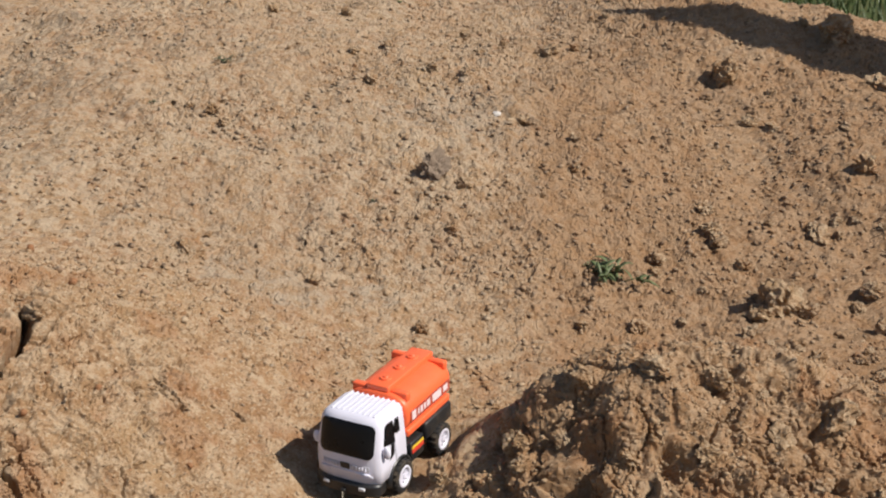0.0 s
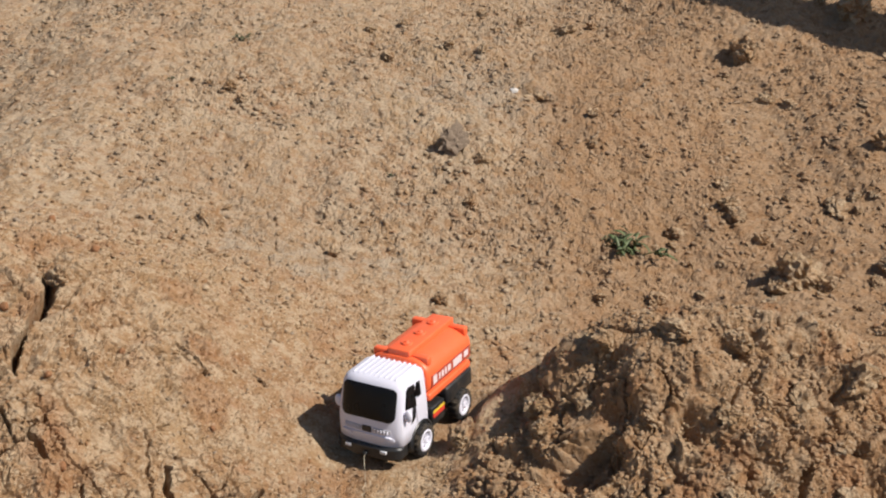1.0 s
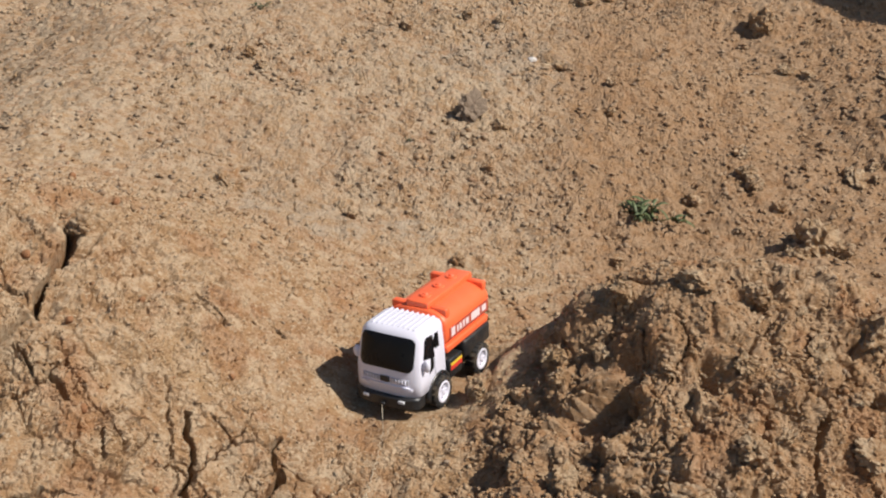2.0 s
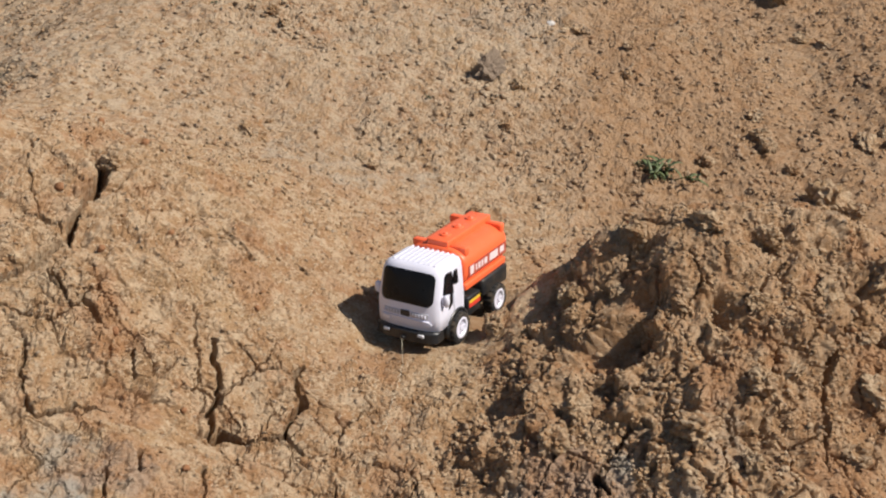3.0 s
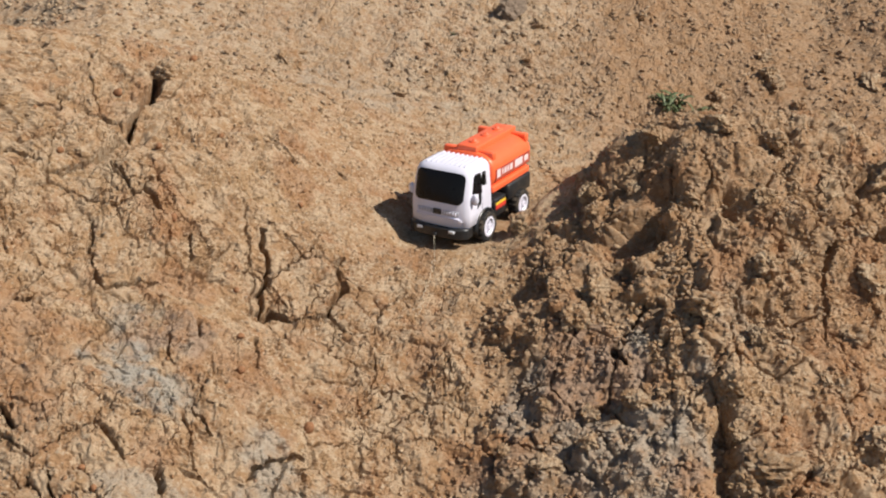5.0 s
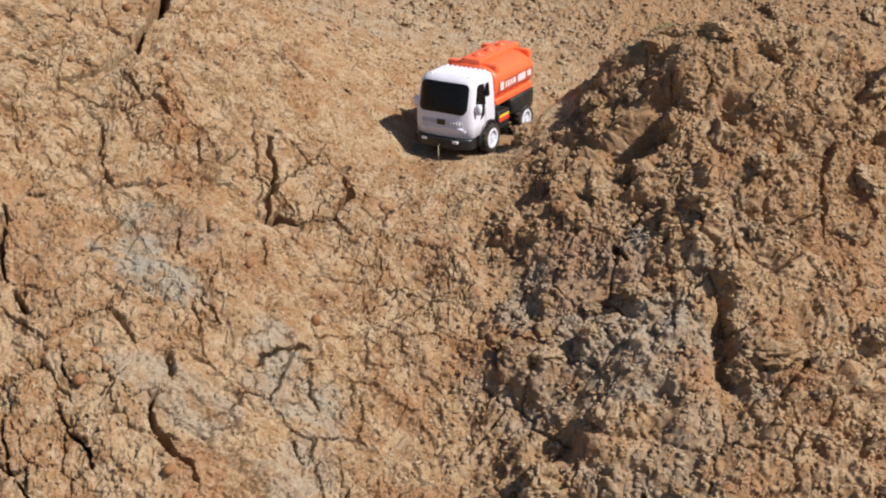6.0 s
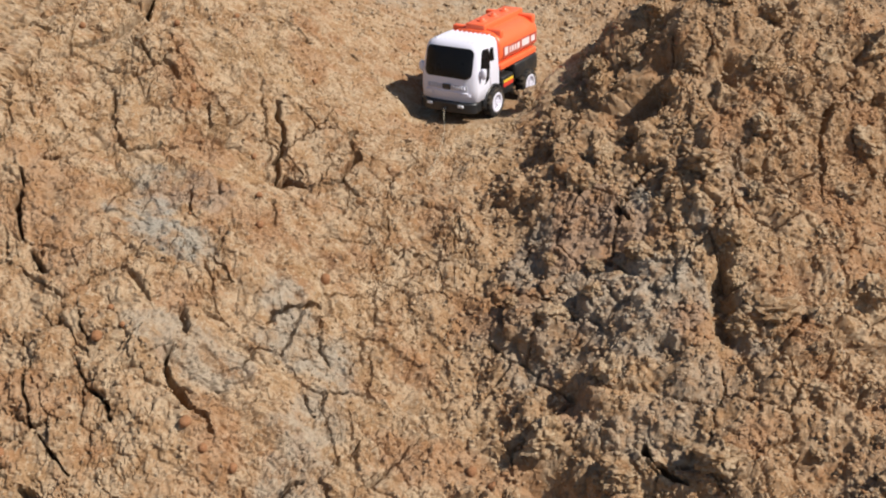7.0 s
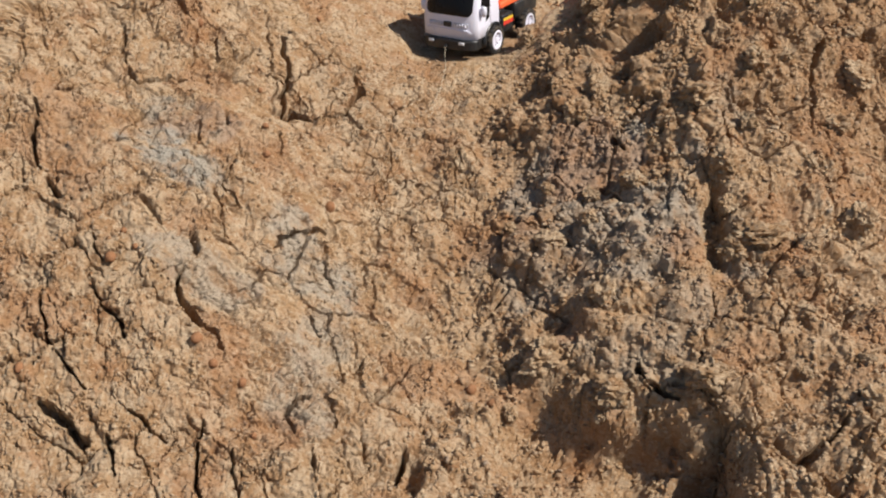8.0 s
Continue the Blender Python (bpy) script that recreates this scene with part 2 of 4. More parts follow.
crack(0.009, 0.0014, (-0.412, 1.058), (-0.402, 1.025))
crack(0.009, 0.0013, (-0.438, 1.014), (-0.427, 0.979), (-0.418, 0.967))
crack(0.01, 0.0016, (-0.450, 1.191), (-0.441, 1.167))
crack(0.013, 0.0022, (-0.641, 0.972), (-0.627, 0.949), (-0.629, 0.922), (-0.617, 0.891), (-0.607, 0.869))
crack(0.014, 0.0024, (-0.597, 0.859), (-0.585, 0.850), (-0.572, 0.834))
crack(0.01, 0.0015, (-0.483, 0.855), (-0.464, 0.844), (-0.450, 0.829), (-0.445, 0.818))
crack(0.011, 0.0016, (-0.380, 0.909), (-0.367, 0.901), (-0.361, 0.884))
crack(0.009, 0.0012, (-0.518, 0.791), (-0.511, 0.771), (-0.498, 0.756))
crack(0.018, 0.0032, (-0.406, 0.818), (-0.398, 0.797))
crack(0.017, 0.0028, (-0.400, 0.765), (-0.406, 0.746), (-0.400, 0.728), (-0.391, 0.716), (-0.373, 0.706), (-0.361, 0.707))
crack(0.011, 0.0018, (-0.361, 0.707), (-0.355, 0.696), (-0.348, 0.692))
crack(0.009, 0.0014, (-0.501, 0.717), (-0.488, 0.703), (-0.470, 0.691), (-0.459, 0.679))
crack(0.009, 0.0014, (-0.554, 0.735), (-0.564, 0.712), (-0.556, 0.696))
crack(0.012, 0.0019, (-0.555, 0.683), (-0.548, 0.665), (-0.560, 0.646))
crack(0.007, 0.0011, (-0.528, 0.654), (-0.509, 0.638), (-0.496, 0.624))
crack(0.008, 0.0010, (-0.312, 0.859), (-0.311, 0.876), (-0.293, 0.892), (-0.272, 0.909), (-0.256, 0.919))
crack(0.009, 0.0013, (-0.255, 0.885), (-0.246, 0.865), (-0.234, 0.849))
crack(0.011, 0.0016, (-0.264, 0.800), (-0.257, 0.784), (-0.248, 0.778))
crack(0.009, 0.0013, (-0.193, 0.764), (-0.192, 0.737))
crack(0.011, 0.0018, (-0.567, 0.715), (-0.558, 0.695), (-0.548, 0.665))
crack(0.017, 0.003, (-0.547, 0.607), (-0.529, 0.600), (-0.511, 0.594), (-0.500, 0.584), (-0.484, 0.571))
crack(0.008, 0.0012, (-0.506, 0.733), (-0.494, 0.709), (-0.466, 0.687), (-0.459, 0.676))
crack(0.008, 0.0012, (-0.534, 0.657), (-0.511, 0.643), (-0.498, 0.622))
crack(0.009, 0.0014, (-0.444, 0.615), (-0.427, 0.609), (-0.416, 0.600), (-0.399, 0.594))
crack(0.013, 0.0022, (-0.355, 0.619), (-0.358, 0.600), (-0.360, 0.572), (-0.359, 0.553), (-0.347, 0.536))
crack(0.011, 0.0018, (-0.322, 0.599), (-0.316, 0.575), (-0.306, 0.543))
crack(0.009, 0.0014, (-0.230, 0.699), (-0.218, 0.687), (-0.211, 0.656))
crack(0.011, 0.0017, (-0.245, 0.688), (-0.260, 0.673), (-0.266, 0.656), (-0.258, 0.636))
crack(0.01, 0.0015, (-0.235, 0.624), (-0.234, 0.601), (-0.230, 0.591))
crack(0.009, 0.0014, (-0.264, 0.799), (-0.259, 0.784), (-0.249, 0.777))
crack(0.013, 0.0022, (-0.462, 0.588), (-0.453, 0.569), (-0.447, 0.547))
crack(0.018, 0.003, (-0.130, 0.654), (-0.130, 0.628), (-0.135, 0.601))
crack(0.02, 0.0032, (0.146, 0.774), (0.155, 0.752), (0.175, 0.735), (0.191, 0.727))
crack(0.018, 0.003, (0.322, 0.690), (0.328, 0.668), (0.337, 0.655))
crack(0.018, 0.003, (0.402, 0.718), (0.372, 0.683), (0.344, 0.657), (0.359, 0.641), (0.386, 0.623))
crack(0.014, 0.0024, (0.063, 0.847), (0.045, 0.835))
crack(0.02, 0.0036, (0.435, 1.272), (0.426, 1.227), (0.416, 1.186), (0.412, 1.143), (0.409, 1.114))
crack(0.014, 0.0024, (0.162, 1.144), (0.148, 1.115), (0.125, 1.089), (0.141, 1.068))

# hollows: x, y, radius across, radius along, depth
HOLLOWS = (
    (0.262, 0.945, 0.016, 0.045, 0.034), (0.150, 1.262, 0.040, 0.028, 0.055), (0.106, 1.200, 0.035, 0.018, 0.026),
    (0.292, 1.275, 0.016, 0.018, 0.025), (0.430, 0.945, 0.020, 0.018, 0.030), (0.125, 0.652, 0.130, 0.052, 0.080),
    (0.030, 0.715, 0.050, 0.045, 0.050), (0.205, 0.610, 0.050, 0.045, 0.050), (-0.124, 0.615, 0.012, 0.030, 0.030), (0.185, 0.880, 0.022, 0.015, 0.020),
    (-0.600, 1.600, 0.014, 0.035, 0.020), (-0.556, 1.345, 0.012, 0.022, 0.016), (0.56, 1.02, 0.04, 0.03, 0.03),
    (0.20, 1.30, 0.02, 0.02, 0.02), (0.155, 2.745, 0.030, 0.022, 0.025), (0.36, 1.00, 0.02, 0.02, 0.02),
)


def carve(x, y, h):
    for depth, half, line in CRACKS:
        xs, ys = zip(*line)
        pick = np.nonzero((x > min(xs) - 0.03) & (x < max(xs) + 0.03) & (y > min(ys) - 0.03) & (y < max(ys) + 0.03))
        px, py = x[pick], y[pick]
        if not px.size:
            continue
        wx = px + 0.0065 * fbm(px, py, 0.020, 71, 4, 0.62)
        wy = py + 0.0065 * fbm(px, py, 0.020, 75, 4, 0.62)
        best, along, flat = np.full(px.shape, 9.0), np.zeros(px.shape), np.zeros(px.shape)
        for k, ((ax, ay), (bx, by)) in enumerate(zip(line, line[1:])):
            dx, dy = bx - ax, by - ay
            u = np.clip(((wx - ax) * dx + (wy - ay) * dy) / (dx * dx + dy * dy), 0, 1)
            away = np.hypot(wx - ax - u * dx, wy - ay - u * dy)
            flat = np.where(away < best, abs(dx) / math.hypot(dx, dy), flat)
            along = np.where(away < best, (k + u) / (len(line) - 1), along)
            best = np.minimum(best, away)
        taper = 0.45 + 0.55 * np.sqrt(np.clip(np.sin(math.pi * (0.08 + 0.84 * along)), 0, 1))
        wide = np.maximum((1.0 + 0.6 * flat) * half * taper * (1.0 + 1.3 * fbm(px, py, 0.030, 79, 3)), 0.0012)
        h[pick] -= 2.3 * depth * taper * step(1.15, 0.45, best / wide) + 0.06 * depth * np.exp(-best / 0.006)
    return h


def only(mask, x, y, fn):
    """fn(x, y) where mask is above zero, times the mask."""
    out, pick = np.zeros(x.shape), mask > 0.004
    if pick.any():
        out[pick] = mask[pick] * fn(x[pick], y[pick])
    return out


def crumble(x, y, size, seed, lift, tilt, dome):
    """Broken lumps packed together: each one stands at its own height, leans its own way and is rounded off. In units of its size."""
    f1, f2, who, ox, oy = cells(x, y, size, seed, True)
    a, k = who * 40.0, np.modf(who * 17.0)[0]
    edge = step(0.0, 0.16, f2 - f1)
    return size * edge * (lift * (k - 0.35) + tilt * (ox * np.cos(a) + oy * np.sin(a)) + dome * np.sqrt(np.clip(1 - (f1 / 0.85) ** 2, 0, 1)))


def jagged(x, y, amount, size, seed):
    return x + amount * fbm(x, y, size, seed, 4, 0.6), y + amount * fbm(x, y, size, seed + 5, 4, 0.6)


def terraces(v, steps):
    """Flaky layers: flat treads with short risers between them."""
    v = v * steps
    k = np.floor(v)
    return (k + step(0.72, 1.0, v - k)) / steps


def heap_relief(x, y):
    """Clods in falling sizes, packed with crumbs."""
    wx, wy = jagged(x, y, 0.010, 0.030, 11)
    lumpy = step(-0.15, 0.15, fbm(x, y, 0.11, 43, 3))
    fine = 0.35 + 0.65 * step(-0.12, 0.2, fbm(x, y, 0.06, 49, 3))
    d = 0.032 * fbm(x, y, 0.15, 41, 4) + 0.012 * fbm(x, y, 0.045, 45, 3) + 0.018 * terraces(fbm(wx, wy, 0.09, 51, 4, 0.6), 4.0)
    d = d + (0.25 + 0.75 * lumpy) * crumble(wx, wy, 0.055, 101, 0.16, 0.20, 0.08) + crumble(wx + 3, wy, 0.026, 111, 0.16, 0.20, 0.14) * (0.3 + 0.7 * lumpy)
    wx, wy = jagged(x, y, 0.003, 0.008, 17)
    f1, f2, who = cells(wx + 4, wy, 0.075, 181)
    d = d - 0.010 * step(-0.08, 0.08, fbm(x, y, 0.10, 185, 2)) * np.exp(-(((f2 - f1) / 0.035) ** 2))
    return d + fine * (crumble(wx + 7, wy, 0.0125, 115, 0.15, 0.20, 0.14) + crumble(wx, wy, 0.0068, 116, 0.12, 0.16, 0.14)) - 0.008


def clay_relief(x, y):
    """The dried crust: flaky layers and plates with hair cracks, crumbs and scales on top."""
    path = step(-0.42, -0.22, x + 0.1 * fbm(x, y, 0.2, 31, 2)) * step(1.12, 1.35, y)
    crust = 1 - 0.75 * path
    wx, wy = jagged(x, y, 0.0065, 0.016, 141)
    d = 0.010 * fbm(x, y, 0.16, 41, 4) + 0.006 * fbm(x, y, 0.035, 47, 3)
    d = d + crust * 0.016 * terraces(fbm(wx, wy, 0.075, 149, 4, 0.6), 5.0)
    for size, seed, deep, thin in ((0.105, 151, 0.012, 0.018), (0.048, 161, 0.0075, 0.030), (0.022, 171, 0.0042, 0.055)):
        f1, f2, who, ox, oy = cells(wx + size * 70, wy, size, seed, True)
        gap = step(-0.06, 0.06, fbm(x, y, 1.3 * size, seed + 4, 2))
        lean = 0.055 * size * (ox * np.cos(who * 40) + oy * np.sin(who * 40)) + 0.03 * size * (who - 0.5)
        d = d + crust * (lean * step(0.0, 0.15, f2 - f1) - deep * gap * np.exp(-(((f2 - f1) / thin) ** 2)))
    wx, wy = jagged(x, y, 0.003, 0.008, 145)
    grain = 0.35 + 0.65 * step(-0.18, 0.18, fbm(x, y, 0.05, 157, 3))
    d = d + grain * (1 - 0.25 * path) * (crumble(wx, wy, 0.0105, 125, 0.24, 0.22, 0.18) + crumble(wx + 2, wy, 0.0058, 126, 0.26, 0.24, 0.24))
    return d


def field_relief(x, y):
    """Gravelly ground with broken patches and smooth dusty ones."""
    wx, wy = jagged(x, y, 0.010, 0.035, 11)
    stony = 0.4 + 0.4 * step(-0.2, 0.3, fbm(x, y, 0.30, 61, 4) + 0.10 * x)
    d = 0.026 * fbm(x, y, 0.20, 41, 4) + 0.008 * fbm(x, y, 0.06, 46, 3) + 0.012 * terraces(fbm(wx, wy, 0.11, 63, 4, 0.6), 4.0)
    return d + stony * (crumble(wx, wy, 0.034, 133, 0.14, 0.16, 0.06) + crumble(wx, wy + 5, 0.019, 135, 0.20, 0.20, 0.12)) + 0.6 * crumble(x, y, 0.012, 137, 0.22, 0.22, 0.2)


def ground(x, y):
    """Where the soil lies over each place of the plan (relief stands square to the slope), and how grey, dark brown,
    rusty and grassy it is.
    """
    x, y = np.asarray(x, float), np.asarray(y, float)
    rough, far, near = crumbly(x, y), step(1.65, 2.2, y), step(1.75, 1.3, np.abs(x)) * step(0.2, 0.46, y) * step(4.8, 3.8, y)
    d = only(rough * near, x, y, heap_relief) + only((1 - rough) * (1 - far) * near, x, y, clay_relief) + only(far * (1 - 0.6 * rough) * near, x, y, field_relief)
    wx, wy = x + 0.014 * fbm(x, y, 0.04, 11, 3), y + 0.014 * fbm(x, y, 0.04, 15, 3)
    for hx, hy, rx, ry, deep in HOLLOWS:
        pick = np.nonzero((np.abs(x - hx) < 3 * rx) & (np.abs(y - hy) < 3 * ry))
        d[pick] -= deep * np.exp(-0.6 * np.hypot((wx[pick] - hx) / rx, (wy[pick] - hy) / ry) ** 4)
    d = carve(x, y, d)
    h, e = lie(x, y), 0.02
    sx, sy = (lie(x + e, y) - lie(x - e, y)) / (2 * e), (lie(x, y + e) - lie(x, y - e)) / (2 * e)
    k = d / np.sqrt(1 + sx * sx + sy * sy)
    co = np.stack([x - k * sx, y - k * sy, h + k], -1)
    # wheels have pressed the track under the truck level
    inv = np.array(TRUCK.inverted())
    loc = co @ inv[:3, :3].T + inv[:3, 3]
    under = step(1.5, 1.0, np.hypot(loc[..., 0] / 0.070, (loc[..., 1] - 0.105) / 0.118))
    co = co - (under * (loc[..., 2] + 0.0015 - (0.25 + 0.6 * (1 - under)) * (d - 0.01 * fbm(x, y, 0.16, 41, 2))))[..., None] * np.array(TRUCK.to_3x3().col[2])
    # soil kinds
    grey = 0.22 * far
    for k, (gx, gy, rx, ry, amount) in enumerate((
        (-0.49, 0.965, 0.035, 0.030, 1.0), (-0.455, 0.935, 0.045, 0.030, 0.9), (-0.415, 0.92, 0.040, 0.022, 0.8), (-0.45, 1.02, 0.06, 0.03, 0.55),
        (-0.25, 0.86, 0.06, 0.04, 0.6), (-0.24, 0.74, 0.04, 0.10, 0.45), (-0.40, 0.79, 0.06, 0.04, 0.45), (0.09, 1.05, 0.10, 0.06, 0.9), (0.15, 0.94, 0.12, 0.07, 0.7),
        (0.02, 0.96, 0.05, 0.06, 0.5), (0.18, 0.83, 0.10, 0.06, 0.4), (0.01, 2.77, 0.18, 0.12, 0.4), (0.18, 2.64, 0.12, 0.07, 0.35), (0.21, 2.45, 0.10, 0.06, 0.35),
        (0.64, 2.97, 0.18, 0.08, 0.4), (0.33, 3.68, 0.25, 0.15, 0.4), (-0.28, 2.0, 0.14, 0.08, 0.4), (0.27, 1.12, 0.06, 0.05, 0.5),
    )):
        pick = np.nonzero((np.abs(x - gx) < 2.5 * rx) & (np.abs(y - gy) < 2.5 * ry))
        grey[pick] = np.maximum(grey[pick], amount * band(x[pick], y[pick], gx, gy, rx, ry, 0.7, 200 + k))
    # darker brown on the heap, behind it on the right and over the field
    brownish = np.clip(0.42 * rough * step(0.4, 0.9, y) + 1.0 * step(0.0, 0.45, x) * step(1.4, 1.7, y) * step(3.2, 2.4, y) + 0.65 * step(-0.1, 0.6, x) * far + 0.15 * far, 0, 1)
    brownish = np.clip(brownish + 0.6 * fbm(x, y, 0.25, 231, 3) * (rough + 0.6 * far), 0, 1)
    rust = np.maximum(band(x, y, -0.44, 1.13, 0.05, 0.04, 0.8, 240) * 0.6, (0.06 + step(0.10, 0.4, fbm(x, y, 0.07, 245, 3)) * 0.5) * (1 - far))
    turf = step(4.5, 4.9, y) * step(0.2, 0.9, x) + step(7, 12, np.hypot(x, y))
    return co, grey, brownish, rust, np.clip(turf, 0, 1)


def surface(x, y):
    return ground(np.atleast_1d(x), np.atleast_1d(y))[0]


def spot(x, y):
    """The place on the soil over (x, y)."""
    return Vector(surface(x, y)[0])


def spread(a, b, s):
    return list(np.arange(a, b, s))


def outward(start, first, limit):
    out, s, v = [], first, start
    while v < limit:
        v += s
        out.append(v)
        s *= 1.13
    return out


def build_ground():
    xs = np.array([-v for v in outward(1.30, 0.012, 420)][::-1] + spread(-1.30, -0.68, 0.007) + spread(-0.68, -0.08, 0.0018) + spread(-0.08, 0.60, 0.0023) + spread(0.60, 1.30, 0.007) + outward(1.30, 0.012, 420))
    ys = [-v for v in outward(-0.49, 0.010, 120)][::-1] + spread(0.49, 1.36, 0.0018) + spread(1.36, 1.70, 0.0028) + spread(1.70, 3.0, 0.0048) + spread(3.0, 3.75, 0.0075)
    ys = np.array(ys + outward(ys[-1], 0.012, 420))
    gx, gy = np.meshgrid(xs, ys)
    co, grey, brownish, rust, turf = ground(gx.ravel(), gy.ravel())
    nx, ny = len(xs), len(ys)
    me = bpy.data.meshes.new("ground")
    me.vertices.add(nx * ny)
    me.vertices.foreach_set("co", co.ravel())
    i = (np.arange(ny - 1)[:, None] * nx + np.arange(nx - 1)[None]).ravel()
    quads = np.stack([i, i + 1, i + nx + 1, i + nx], 1)
    me.loops.add(quads.size)
    me.polygons.add(len(quads))
    me.loops.foreach_set("vertex_index", quads.ravel())
    me.polygons.foreach_set("loop_start", np.arange(0, quads.size, 4))
    me.polygons.foreach_set("use_smooth", gy[:-1, :-1].ravel() > 4.0)
    me.update(calc_edges=True)
    for key, v in (("grey", grey), ("brownish", brownish), ("rust", rust), ("turf", turf)):
        me.attributes.new(key, "FLOAT", "POINT").data.foreach_set("value", v)
    me.materials.append(M_GROUND)
    return tagged(new("ground", me), "dry ochre clay ground, cracked crust and crumbling heap", "ground", kind="structure")


build_ground()


# ---- helpers for things ----
def part(name, bm, material, parent=None, label="", smooth=True):
    me = bpy.data.meshes.new(name)
    bmesh.ops.recalc_face_normals(bm, faces=bm.faces)
    bm.to_mesh(me)
    bm.free()
    me.materials.append(material)
    if smooth:
        me.polygons.foreach_set("use_smooth", np.ones(len(me.polygons), bool))
    ob = new(name, me)
    ob.parent = parent
    if label:
        tagged(ob, label)
    return ob


def box(x0, x1, y0, y1, z0, z1, bevel=0.0, segments=2):
    bm = bmesh.new()
    bmesh.ops.create_cube(bm, size=1, matrix=Matrix.Translation(((x0 + x1) / 2, (y0 + y1) / 2, (z0 + z1) / 2)) @ Matrix.Diagonal((x1 - x0, y1 - y0, z1 - z0, 1)))
    if bevel:
        bmesh.ops.bevel(bm, geom=bm.edges[:], offset=bevel, segments=segments, affect="EDGES", profile=0.5)
    return bm


def loft(rings, caps=True):
    """Rings of as many points each, joined one to the next."""
    bm = bmesh.new()
    rows = [[bm.verts.new(p) for p in r] for r in rings]
    n = len(rows[0])
    for a, b in zip(rows, rows[1:]):
        for k in range(n):
            bm.faces.new((a[k], a[(k + 1) % n], b[(k + 1) % n], b[k]))
    if caps:
        bm.faces.new(rows[0][::-1])
        bm.faces.new(rows[-1])
    return bm


def slab(outline, thick, place):
    """A flat outline (u, v) given depth; place(u, v, d) tells where each point lies, d from 0 to thick."""
    return loft([[place(u * s, v * s, d) for u, v in outline] for s, d in ((1.0, 0.0), (1.0, thick * 0.7), (0.985, thick), (0.8, thick), (0.6, thick), (0.4, thick), (0.2, thick), (0.02, thick))])


def rounded(w, h, r, n=5):
    """A rectangle with round corners, anticlockwise."""
    out = []
    for cx, cy, a0 in ((w - r, h - r, 0), (r - w, h - r, 90), (r - w, r - h, 180), (w - r, r - h, 270)):
        for k in range(n + 1):
            a = radians(a0 + 90 * k / n)
            out.append((cx + r * math.cos(a), cy + r * math.sin(a)))
    return out


def lump(seed, detail=2, rough=0.28, flat=0.75):
    """An angular clod about 1 across."""
    bm = bmesh.new()
    bmesh.ops.create_icosphere(bm, subdivisions=detail, radius=0.5)
    rng = random.Random(seed)
    cuts = [Vector((rng.gauss(0, 1), rng.gauss(0, 1), rng.gauss(0, 1))).normalized() for _ in range(7)]
    for v in bm.verts:
        d = v.co.normalized()
        for c in cuts:
            over = v.co.dot(c) - 0.36
            if over > 0:
                v.co -= c * over * 0.8
        v.co *= 1 + rough * (noise.noise(d * 1.9 + Vector((seed * 3.1, 0, 0))) + 0.6 * noise.noise(d * 4.3 + Vector((0, seed, 0))) + 0.35 * noise.noise(d * 9 + Vector((0, seed, 0))) + 0.30 * noise.noise(d * 19 + Vector((seed, 0, 0))))
        v.co.z *= flat
    return bm


